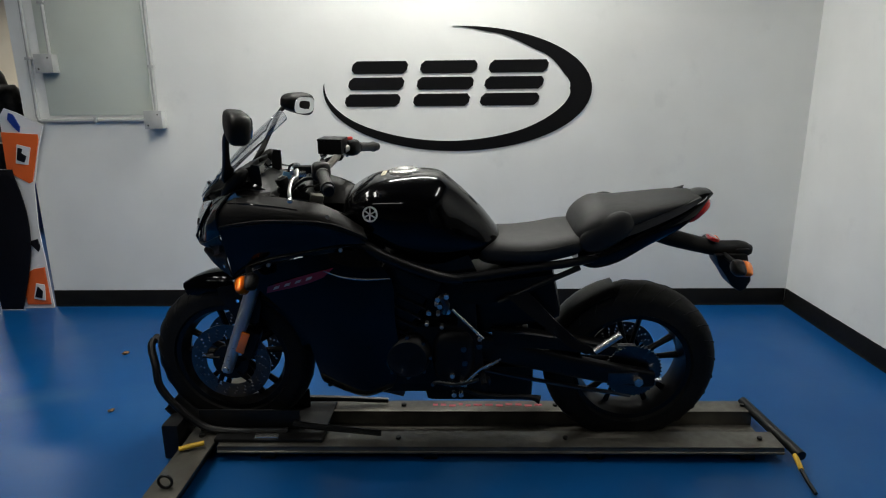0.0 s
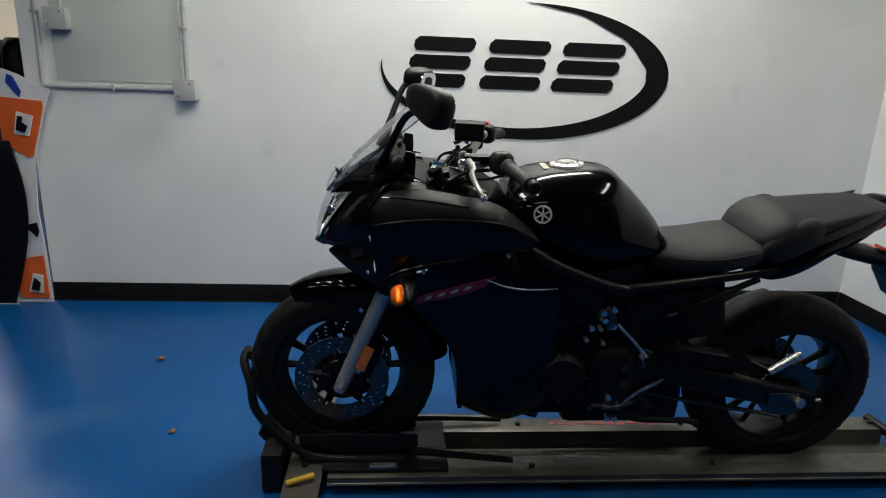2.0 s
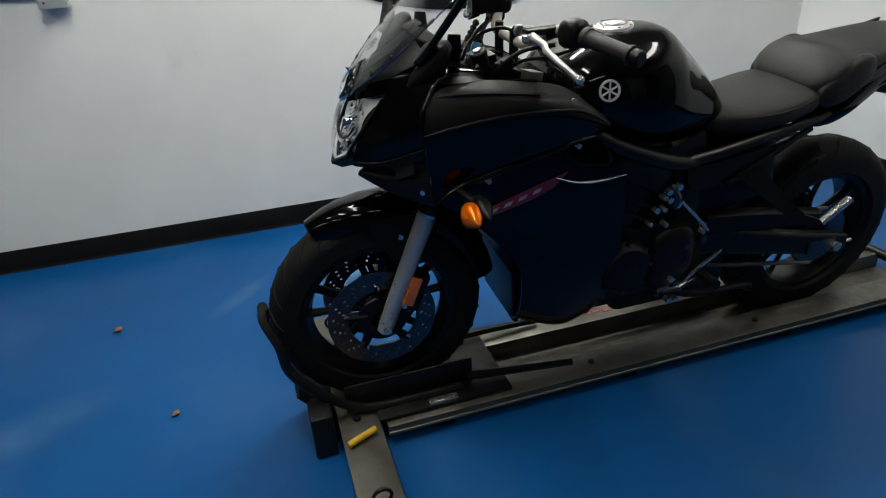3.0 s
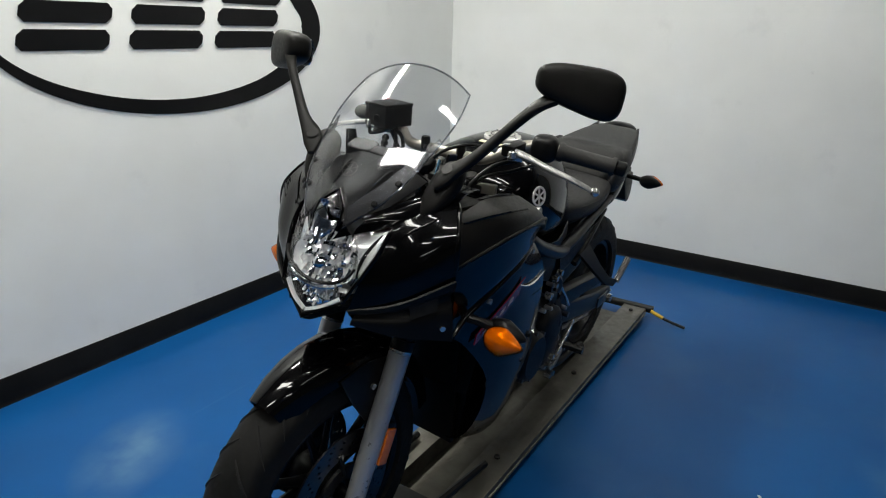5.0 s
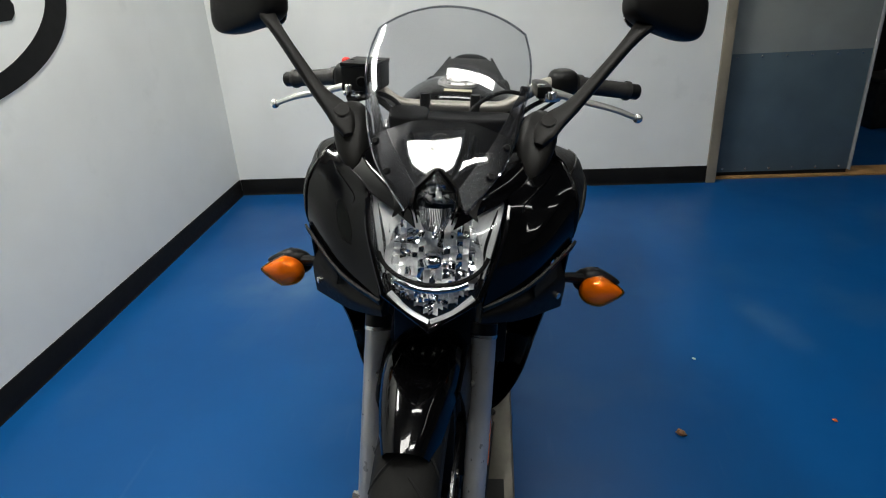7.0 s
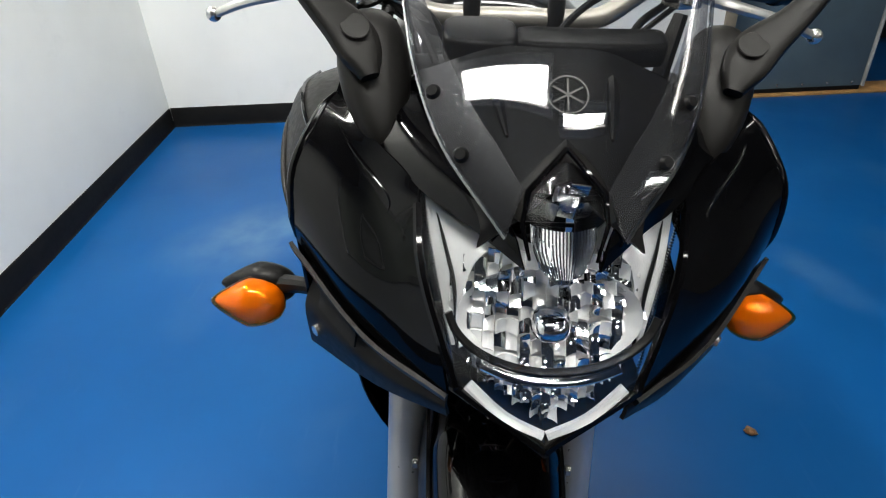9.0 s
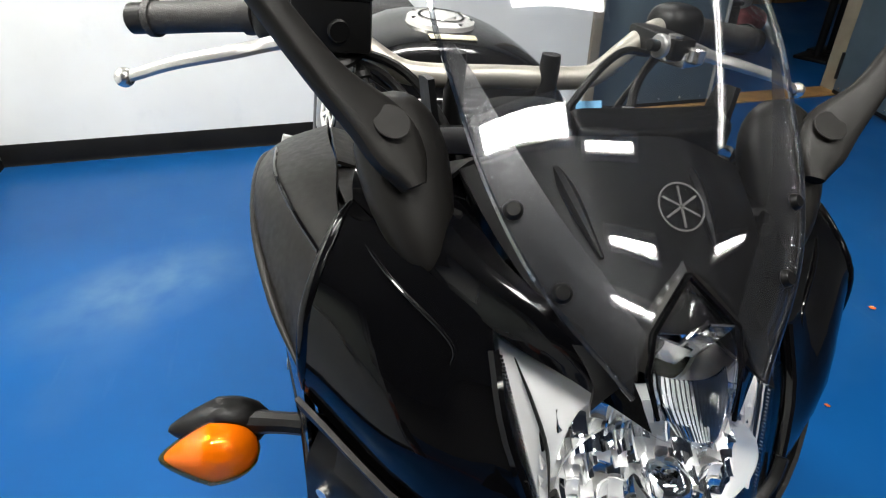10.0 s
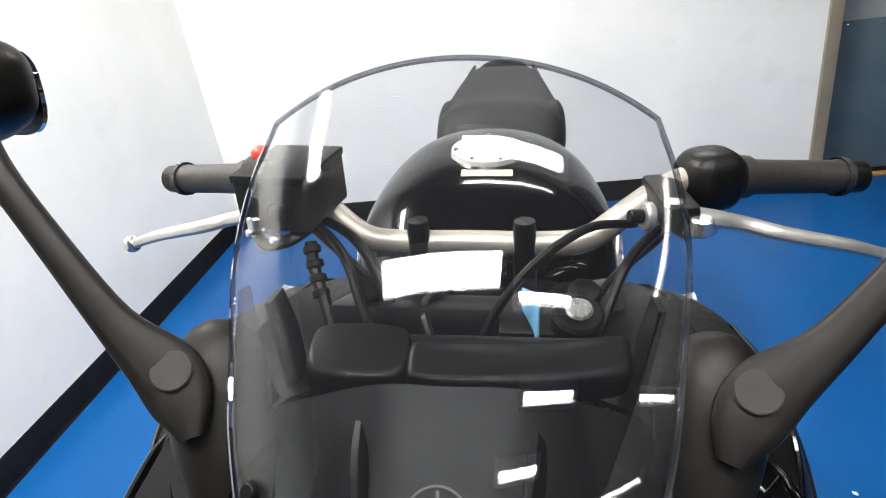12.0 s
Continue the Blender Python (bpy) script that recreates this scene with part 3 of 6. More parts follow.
def disc(x, y, z, r0, r1, parent, hubr):
    bm, n, m = B(), 132, 9
    th = 0.0025
    vs = {}
    for side in (-1, 1):
        for k in range(n):
            for j in range(m + 1):
                rr = r0 + (r1 - r0) * j / m
                a = 2 * math.pi * (k + 0.35 * j) / n
                vs[side, k, j] = bm.verts.new((x + rr * math.cos(a), y + side * th, z + rr * math.sin(a)))
    hole = {(k, j) for k in range(n) for j in (2, 4, 6) if (k + j) % 6 == 0}
    for k in range(n):
        q = (k + 1) % n
        for j in range(m):
            if (k, j) in hole:
                for a, b in (((k, j), (q, j)), ((q, j), (q, j + 1)), ((q, j + 1), (k, j + 1)), ((k, j + 1), (k, j))):
                    bm.faces.new((vs[-1, *a], vs[-1, *b], vs[1, *b], vs[1, *a]))
            else:
                for s in (-1, 1):
                    bm.faces.new((vs[s, k, j], vs[s, q, j], vs[s, q, j + 1], vs[s, k, j + 1]))
        for j in (0, m):
            bm.faces.new((vs[-1, k, j], vs[-1, q, j], vs[1, q, j], vs[1, k, j]))
    d = part("brake_disc", bm, M_STEEL, parent, "drilled steel brake disc", angle=20)
    ring = [(hubr - 0.012, -0.003), (hubr + 0.022, -0.005), (hubr + 0.026, 0.0), (hubr + 0.022, 0.005), (hubr - 0.012, 0.003)]
    part("carrier", lathe(B(), ring, (x, y, z), n=40, closed=True), M_FRAME, d, "black disc carrier")
    for k in range(5):
        a = 2 * math.pi * k / 5 + 0.2
        part("carrier_arm", tube(B(), [(x + hubr * math.cos(a), y, z + hubr * math.sin(a)), (x + (r0 + 0.012) * math.cos(a + 0.2), y, z + (r0 + 0.012) * math.sin(a + 0.2))], 0.011, 8, 1, 0.5), M_FRAME, d)
        part("rivet", cyl(B(), (x + (r0 + 0.006) * math.cos(a + 0.2), y - 0.006, z + (r0 + 0.006) * math.sin(a + 0.2)), (x + (r0 + 0.006) * math.cos(a + 0.2), y + 0.006, z + (r0 + 0.006) * math.sin(a + 0.2)), 0.008, n=10), M_ALU, d)
    return d


fw = wheel("front_wheel", -0.036, Z_F, R_F, 0.122, 0.216, 0.098, 5, "black front wheel held in the chock")
for s in (-1, 1):
    disc(-0.034, s * 0.068, Z_F, 0.094, 0.149, fw, 0.045)
rw = wheel("rear_wheel", WB, Z_R, R_R, 0.164, 0.216, 0.128, 5, "black rear wheel standing in the lift channel")
disc(WB, 0.075, Z_R, 0.07, 0.122, rw, 0.045)
# rear sprocket and chain on the left
bm = B()
n = 44
poly = []
for k in range(n * 2):
    rr = 0.098 if k % 2 else 0.106
    poly.append((WB + rr * math.cos(math.pi * k / n), Z_R + rr * math.sin(math.pi * k / n)))
prism(bm, poly, -0.083, -0.077)
part("sprocket", bm, M_STEEL, rw, angle=20)
bm = B()
for zz, zr in ((0.405, 0.103), (0.30, -0.103)):
    tube(bm, [(0.80, -0.08, 0.34 + (0.04 if zr > 0 else -0.04)), (1.1, -0.08, (0.34 + Z_R) / 2 + zr * 0.72), (WB, -0.08, Z_R + zr)], 0.008, 6, 6, 0.8)
part("drive_chain", bm, M_STEEL, bike, "dark steel drive chain")

# ---- forks, fender, calipers
AX = V((-0.030, 0, Z_F))
RAKE = V((0.405, 0, 1)).normalized()


def fork(bm, s):
    p = S((AX.x, 0.104, AX.z), s)
    return tube(bm, [p - RAKE * 0.018, p + RAKE * 0.03, p + RAKE * 0.17, p + RAKE * 0.33, p + RAKE * 0.352], [0.020, 0.022, 0.0235, 0.0245, 0.0245], 18, 3)


forks = both("fork_slider", fork, M_FORK, bike, "silver painted fork slider")
for s, f in zip((-1, 1), forks):
    p = S((AX.x, 0.104, AX.z), s)
    part("dust_seal", tube(B(), [p + RAKE * 0.347, p + RAKE * 0.37], 0.0258, 18, 1), M_DARK, f)
    part("seal_ring", tube(B(), [p + RAKE * 0.341, p + RAKE * 0.348], 0.0262, 18, 1), M_ALU, f)
    part("axle_bolt", cyl(B(), p + V((0, s * 0.018, 0)), p + V((0, s * 0.032, 0)), 0.011, n=6), M_ALU, f)
    part("stanchion", tube(B(), [p + RAKE * 0.36, p + RAKE * 0.72], 0.0195, 16, 1), M_FRAME, bike)
    # caliper behind the leg, orange reflector on its outside
    c = part("brake_caliper", box(B(), (0.052, s * 0.083, 0.385), (0.062, 0.05, 0.115), ry(22), 0.01), M_DARK, bike, "black brake caliper")
    part("bolt", cyl(B(), (0.038, s * 0.106, 0.42), (0.038, s * 0.114, 0.42), 0.008, n=6), M_ALU, c)
    part("bolt", cyl(B(), (0.022, s * 0.106, 0.352), (0.022, s * 0.114, 0.352), 0.008, n=6), M_ALU, c)
    part("side_reflector", box(B(), (0.044, s * 0.124, 0.402), (0.03, 0.01, 0.085), ry(22), 0.004), M_AMBER, f, "amber side reflector")
part("front_axle", cyl(B(), (AX.x, -0.10, AX.z), (AX.x, 0.10, AX.z), 0.011, n=14), M_STEEL, bike)
part("lower_yoke", box(B(), (0.16, 0, 0.665), (0.06, 0.26, 0.04), ry(22), 0.01), M_DARK, bike)
part("upper_yoke", box(B(), (0.295, 0, 0.945), (0.075, 0.25, 0.03), ry(22), 0.01), M_FRAME, bike)


def fender(bm):
    rows = []
    for k in range(13):
        a = radians(123 - k * 9.2)
        u = k / 12
        rr = 0.330 + 0.006 * math.sin(u * math.pi)
        hw = (0.040 + 0.034 * min(1, u * 3.2) ** 0.7) * (1 - 0.12 * max(0, u - 0.7) / 0.3)
        row = []
        for j in range(9):
            t = (j - 4) / 4
            drop = 0.062 * abs(t) ** 2.6
            row.append(V((-0.022 + (rr - drop) * math.cos(a), hw * math.sin(t * math.pi / 2), Z_F + 0.012 + (rr - drop) * math.sin(a))))
        rows.append(row)
    return sheet(bm, rows, 0.003, (-0.02, 0, Z_F))


fen = part("front_fender", fender(B()), M_GLOSS, bike, "gloss black front fender over the tyre", angle=50)
for s in (-1, 1):
    g = surf([[(-0.05, s * 0.074, 0.59), (0.03, s * 0.078, 0.605), (0.10, s * 0.08, 0.59)],
              [(-0.03, s * 0.082, 0.54), (0.035, s * 0.088, 0.54), (0.11, s * 0.086, 0.53)],
              [(0.02, s * 0.082, 0.46), (0.05, s * 0.085, 0.455), (0.09, s * 0.082, 0.46)]], 3, 3)
    part("fender_stay", sheet(B(), g, 0.004, (0.03, 0, 0.5)), M_DARK, fen)
    part("bolt", cyl(B(), (0.03, s * 0.088, 0.55), (0.03, s * 0.094, 0.55), 0.007, n=8), M_ALU, fen)

for o in bike.children:
    if o.name.split(".")[0] in ("front_wheel", "fork_slider", "stanchion", "brake_caliper", "front_axle", "lower_yoke", "upper_yoke", "front_fender"):
        o.matrix_basis = Matrix.Translation((0, 0.010, 0)) @ STEER

# ---- fairing panels
UPPER = [
    [(-0.066, 0.030, 0.902), (-0.030, 0.070, 0.917), (0.006, 0.114, 0.934), (0.102, 0.190, 0.979)],
    [(-0.038, 0.046, 0.936), (-0.012, 0.083, 0.944), (0.036, 0.130, 0.956), (0.120, 0.188, 0.984)],
    [(0.030, 0.100, 0.966), (0.050, 0.116, 0.972), (0.082, 0.142, 0.982), (0.150, 0.182, 0.986)],
    [(0.110, 0.115, 0.988), (0.125, 0.126, 0.992), (0.145, 0.145, 0.998), (0.200, 0.178, 0.980)],
]
SIDE_FRONT = [
    [(0.006, 0.112, 0.933), (0.022, 0.128, 0.944), (0.058, 0.162, 0.962), (0.101, 0.190, 0.979)],
    [(-0.004, 0.1125, 0.922), (0.010, 0.138, 0.921), (0.048, 0.172, 0.947), (0.086, 0.202, 0.967)],
    [(-0.026, 0.108, 0.888), (-0.008, 0.138, 0.890), (0.022, 0.182, 0.912), (0.055, 0.224, 0.926)],
    [(-0.058, 0.094, 0.836), (-0.036, 0.126, 0.843), (-0.004, 0.180, 0.858), (0.050, 0.229, 0.878)],
    [(-0.076, 0.082, 0.778), (-0.050, 0.116, 0.785), (-0.006, 0.170, 0.806), (0.056, 0.228, 0.846)],
]
SIDE_VENT = [
    [(-0.079, 0.084, 0.777), (-0.027, 0.160, 0.798), (0.051, 0.235, 0.845)],
    [(-0.072, 0.083, 0.766), (-0.017, 0.156, 0.782), (0.058, 0.230, 0.825)],
    [(-0.052, 0.080, 0.760), (0.008, 0.152, 0.768), (0.068, 0.216, 0.800)],
    [(-0.064, 0.082, 0.752), (-0.008, 0.152, 0.746), (0.064, 0.227, 0.762)],
    [(-0.066, 0.080, 0.741), (-0.004, 0.148, 0.715), (0.076, 0.226, 0.702)],
]
SHOULDER = [
    [(0.106, 0.199, 0.960), (0.15, 0.197, 0.963), (0.20, 0.192, 0.964), (0.30, 0.190, 0.949), (0.40, 0.180, 0.922), (0.50, 0.166, 0.850)],
    [(0.074, 0.212, 0.945), (0.14, 0.228, 0.948), (0.22, 0.240, 0.944), (0.31, 0.238, 0.930), (0.41, 0.222, 0.902), (0.508, 0.192, 0.840)],
    [(0.055, 0.226, 0.912), (0.135, 0.243, 0.918), (0.22, 0.256, 0.922), (0.32, 0.254, 0.913), (0.415, 0.236, 0.884), (0.514, 0.202, 0.830)],
    [(0.050, 0.229, 0.868), (0.12, 0.247, 0.884), (0.22, 0.260, 0.898), (0.33, 0.257, 0.892), (0.42, 0.238, 0.866), (0.516, 0.203, 0.822)],
    [(0.049, 0.222, 0.858), (0.12, 0.236, 0.874), (0.22, 0.247, 0.888), (0.33, 0.244, 0.882), (0.42, 0.226, 0.858), (0.514, 0.194, 0.816)],
]
FLANK = [
    [(0.055, 0.229, 0.862), (0.12, 0.240, 0.878), (0.22, 0.251, 0.892), (0.33, 0.248, 0.886), (0.42, 0.229, 0.860), (0.512, 0.198, 0.818)],
    [(0.062, 0.226, 0.805), (0.12, 0.234, 0.815), (0.22, 0.244, 0.834), (0.33, 0.240, 0.842), (0.42, 0.222, 0.836), (0.508, 0.190, 0.808)],
    [(0.070, 0.224, 0.760), (0.125, 0.230, 0.768), (0.22, 0.240, 0.792), (0.335, 0.236, 0.808), (0.425, 0.218, 0.814), (0.505, 0.184, 0.800)],
    [(0.078, 0.222, 0.702), (0.13, 0.220, 0.735), (0.22, 0.228, 0.765), (0.34, 0.224, 0.787), (0.43, 0.208, 0.800), (0.500, 0.178, 0.792)],
]
LOWER = [
    [(0.090, 0.205, 0.700), (0.22, 0.215, 0.745), (0.36, 0.212, 0.775), (0.50, 0.188, 0.784)],
    [(0.160, 0.212, 0.645), (0.28, 0.222, 0.680), (0.40, 0.218, 0.690), (0.585, 0.192, 0.680)],
    [(0.285, 0.212, 0.500), (0.37, 0.222, 0.520), (0.46, 0.218, 0.530), (0.592, 0.192, 0.535)],
    [(0.314, 0.188, 0.360), (0.39, 0.198, 0.365), (0.48, 0.198, 0.365), (0.605, 0.184, 0.385)],
    [(0.322, 0.130, 0.255), (0.40, 0.142, 0.225), (0.48, 0.148, 0.208), (0.570, 0.145, 0.243)],
    [(0.337, 0.040, 0.240), (0.40, 0.045, 0.208), (0.48, 0.045, 0.195), (0.560, 0.045, 0.228)],
]
for s in (-1, 1):
    def side(c, nu=4, nv=4):
        g = surf(c, nu, nv)
        return g if s > 0 else mir(g)
    up = part("upper_cowl", sheet(B(), side(UPPER), 0.003, (0.2, 0, 0.8)), M_GLOSS, bike, "gloss black upper cowl beside the screen", angle=45)
    sf = part("side_fairing", sheet(B(), side(SIDE_FRONT), 0.003, (0.2, 0, 0.8)), M_GLOSS, bike, "gloss black fairing panel beside the headlight", angle=45)
    part("edge_roll", tube(B(), [(0.101, s * 0.1905, 0.976), (0.086, s * 0.2035, 0.963), (0.058, s * 0.2235, 0.924), (0.052, s * 0.2280, 0.880), (0.057, s * 0.2270, 0.850)], [0.003, 0.005, 0.0055, 0.005, 0.003], 12, 5), M_GLOSS, sf)
    part("crest", tube(B(), [(0.096, s * 0.1965, 0.972), (0.048, s * 0.1715, 0.9475), (0.011, s * 0.1380, 0.9215), (0.002, s * 0.1385, 0.906)], [0.0015, 0.0022, 0.0022, 0.0006], 10, 5, 0.7), M_GLOSS, sf)
    g = surf([[(0.060, 0.118, 0.972), (0.090, 0.150, 0.972), (0.112, 0.192, 0.966)], [(0.120, 0.115, 0.972), (0.140, 0.150, 0.968), (0.160, 0.194, 0.962)], [(0.200, 0.110, 0.960), (0.205, 0.150, 0.958), (0.210, 0.190, 0.955)]], 3, 3)
    part("cowl_infill", sheet(B(), g if s > 0 else mir(g), 0.003, (0.2, 0, 0.8)), M_MATTE, bike, "textured black infill behind the mirror mount")
    sv = part("side_vent", sheet(B(), side(SIDE_VENT), 0.004, (0.2, 0, 0.8)), M_MATTE, bike, "textured black vent panel under the gloss panel", angle=45)
    # black sheet in place of the shaded vent opening
    part("vent_shade", sheet(B(), side([[(-0.010, 0.170, 0.792), (0.030, 0.210, 0.822)], [(0.004, 0.168, 0.774), (0.038, 0.205, 0.804)], [(0.002, 0.170, 0.758), (0.036, 0.208, 0.780)]], 2, 3), 0.003, (0.2, 0, 0.8)), M_RECESS, sv, "black sheet for the shade in the vent mouth")
    part("bolt", cyl(B(), (0.060, s * 0.205, 0.738), (0.050, s * 0.2165, 0.737), 0.006, n=10), M_ALU, sf)
    sh = part("shoulder_panel", sheet(B(), side(SHOULDER), 0.004, (0.3, 0, 0.8)), M_MATTE, bike, "textured black fairing shoulder panel", angle=45)
    fl = part("flank_panel", sheet(B(), side(FLANK), 0.003, (0.3, 0, 0.8)), M_GLOSS, bike, "gloss black flank panel under the shoulder", angle=45)
    part("lower_bead", tube(B(), [(0.082, s * 0.2225, 0.708), (0.13, s * 0.222, 0.737), (0.22, s * 0.230, 0.767), (0.34, s * 0.226, 0.789), (0.43, s * 0.210, 0.801), (0.49, s * 0.184, 0.796)], [0.004, 0.008, 0.009, 0.008, 0.006, 0.003], 12, 6), M_GLOSS, fl)
    part("crease", tube(B(), [(0.054, s * 0.2305, 0.872), (0.116, s * 0.2475, 0.888), (0.216, s * 0.2600, 0.902), (0.344, s * 0.2560, 0.898), (0.423, s * 0.2375, 0.880), (0.506, s * 0.205, 0.832)], [0.002, 0.0042, 0.0046, 0.0044, 0.0038, 0.002], 12, 5), M_MATTE, sh)
    part("lid_seam", tube(B(), [(0.087, s * 0.2145, 0.946), (0.14, s * 0.229, 0.949), (0.22, s * 0.241, 0.945), (0.31, s * 0.239, 0.931)], 0.0020, 6, 4), M_GLOSS, sh)
    part("fastener", cyl(B(), (0.40, s * 0.216, 0.900), (0.40, s * 0.232, 0.904), 0.0075, n=10), M_LEVER, sh)
    part("fastener", cyl(B(), (0.43, s * 0.205, 0.79), (0.43, s * 0.219, 0.79), 0.006, n=10), M_LEVER, sh)
    part("fastener", cyl(B(), (0.20, s * 0.224, 0.748), (0.20, s * 0.238, 0.748), 0.006, n=10), M_LEVER, sh)
    lo = part("lower_fairing", sheet(B(), side(LOWER), 0.003, (0.45, 0, 0.5)), M_GLOSS, bike, "gloss black lower fairing with a red stripe decal", angle=45)
    # red stripe and unreadable pale bars
    g = surf([[(0.185, 0.2225, 0.668), (0.30, 0.2268, 0.706), (0.405, 0.2205, 0.732)], [(0.180, 0.2225, 0.645), (0.30, 0.2268, 0.675), (0.370, 0.2235, 0.700)]], 2, 4)
    part("stripe", sheet(B(), g if s > 0 else mir(g), 0.003, (0.3, 0, 0.6)), M_DECAL, lo, "dark red stripe decal")
    for k in range(4):
        x = 0.20 + k * 0.036
        zc = 0.661 + k * 0.0105
        gg = [[V((x + 0.010, s * 0.2272, zc + 0.008)), V((x + 0.028, s * 0.2278, zc + 0.0135))], [V((x + 0.004, s * 0.2272, zc - 0.002)), V((x + 0.022, s * 0.2278, zc + 0.0035))]]
        part("decal_bar", sheet(B(), gg, 0.0012, (0.3, 0, 0.6)), M_PALE, lo)
    # bright metal bead drawn as the highlight along the fairing edge
    part("edge_glint", tube(B(), [(0.372, s * 0.2225, 0.722), (0.432, s * 0.2175, 0.698), (0.500, s * 0.2075, 0.686), (0.583, s * 0.1955, 0.684)], [0.0015, 0.0030, 0.0036, 0.0015], 6, 4), M_ALU, lo)
    # inner infill beside the tank
    g = surf([[(0.20, s * 0.19, 0.965), (0.32, s * 0.185, 0.95), (0.45, s * 0.172, 0.895)], [(0.22, s * 0.12, 0.93), (0.34, s * 0.12, 0.92), (0.45, s * 0.13, 0.88)], [(0.24, s * 0.06, 0.87), (0.35, s * 0.06, 0.87), (0.45, s * 0.08, 0.86)]], 3, 3)
    part("inner_panel", sheet(B(), g, 0.003, (0.3, 0, 0.6)), M_MATTE, bike)
    # front indicator
    arm = part("front_indicator", tube(B(), [(0.12, s * 0.19, 0.735), (0.138, s * 0.240, 0.731), (0.154, s * 0.276, 0.722)], [0.012, 0.010, 0.012], 10, 3), M_DARK, bike, "amber front indicator on a black stalk")
    def drop(q):
        t = max(0.0, q.y * 1.0)
        return V((q.x * (1 - 0.55 * t), q.y, q.z * (1 - 0.62 * t)))
    turn = rz(0) if s > 0 else rz(180)
    part("amber_lens", blob(B(), (0.134, s * 0.309, 0.708), (0.026, 0.044, 0.031), 2.2, 20, 14, turn, drop), M_AMBERG, arm, "amber teardrop lens")
    bm = blob(B(), (0.135, s * 0.3075, 0.708), (0.0235, 0.041, 0.0285), 2.2, 28, 18, turn, drop)
    part("lens_reflector", bm, M_CHROMEB, arm, angle=60)
    part("housing", blob(B(), (0.160, s * 0.301, 0.716), (0.022, 0.046, 0.028), 2.2, 18, 12, turn, drop), M_DARK, arm)

# chin lip under the headlight
bm = B()
ring = []
for y in (-0.082, -0.05, 0.0, 0.05, 0.082):
    u = abs(y) / 0.082
    x, z = -0.112 + 0.042 * u, 0.748 + 0.040 * u
    ring.append([V((x, y, z + 0.010)), V((x - 0.003, y, z - 0.002)), V((x + 0.022, y, z - 0.016)), V((x + 0.05, y, z - 0.008)), V((x + 0.03, y, z + 0.012))])
part("chin_lip", loft(bm, ring), M_MATTE, bike, "dark plastic lip under the headlight")

# ---- headlight
LENS = [
    [(0.003, 0.111, 0.930), (-0.035, 0.066, 0.913), (-0.070, 0.026, 0.900), (-0.074, 0.0, 0.896)],
    [(-0.036, 0.104, 0.876), (-0.070, 0.060, 0.868), (-0.090, 0.024, 0.860), (-0.093, 0.0, 0.858)],
    [(-0.078, 0.078, 0.812), (-0.096, 0.048, 0.806), (-0.106, 0.018, 0.800), (-0.108, 0.0, 0.798)],
    [(-0.084, 0.069, 0.793), (-0.095, 0.044, 0.7795), (-0.106, 0.015, 0.764), (-0.110, 0.0, 0.756)],
]
g = surf(LENS, 5, 4)
full = [r + [V((p.x, -p.y, p.z)) for p in r[-2::-1]] for r in g]
light = part("headlight", sheet(B(), full, 0.0025, (0.2, 0, 0.85)), M_LENS, bike, "large clear headlight with faceted chrome reflector", angle=60)
back = [[V((p.x + 0.055, p.y * 0.96, p.z * 0.97 + 0.0255)) for p in r] for r in full]
part("backing", sheet(B(), back, 0.003, (-0.4, 0, 0.85)), M_CHROMEB, light, "bright reflector backing")
rng_f = random.Random(4)
# stepped facets over the whole reflector, following the lens from behind
def lens_at(y, z):
    zs = (0.740, 0.756, 0.793, 0.812, 0.876, 0.930, 0.95)
    i = max(k for k in range(6) if zs[k] <= z)
    u = (z - zs[i]) / (zs[i + 1] - zs[i])
    def mid(a):
        return a[i] + (a[i + 1] - a[i]) * u
    w = mid((0.0, 0.004, 0.069, 0.078, 0.104, 0.111, 0.11))
    x0, x1 = mid((-0.11, -0.110, -0.108, -0.105, -0.085, -0.055, -0.05)), mid((-0.11, -0.110, -0.084, -0.078, -0.036, 0.003, 0.01))
    return w, x0 + (x1 - x0) * min(1.0, abs(y) / max(w, 0.001)) ** 1.6


def cells(parent, y0, y1, ny, z0, z1, nz, deep, dish, keep, jit):
    """Concave mirror cells in steps, side by side, set back from the lens."""
    for i in range(ny):
        for j in range(nz):
            a, c = y0 + (y1 - y0) * i / ny, z0 + (z1 - z0) * j / nz
            wy, wz = (y1 - y0) / ny, (z1 - z0) / nz
            yc, zc = a + wy / 2, c + wz / 2
            if not keep(yc, zc):
                continue
            back = deep(yc, zc) + rng_f.uniform(-0.003, 0.003)
            ty, tz = rng_f.uniform(-jit, jit) - yc * 3.2, rng_f.uniform(-jit, jit) + 0.62
            g = []
            for u in range(4):
                g.append([])
                for v in range(4):
                    y, z = a + wy * v / 3, c + wz * (3 - u) / 3
                    f = ((v / 1.5 - 1) ** 2 + (u / 1.5 - 1) ** 2) * 0.5
                    g[-1].append(V((lens_at(yc, zc)[1] + back - dish * f + ty * (y - yc) + tz * (z - zc), y, z)))
            # plain and whitened chrome alternate at random as dim and bright reflections
            part("facet", sheet(B(), g, 0.0015, (-0.6, 0, 0.85)), M_CHROME if rng_f.random() < 0.55 else M_CHROMEB, parent, angle=25)


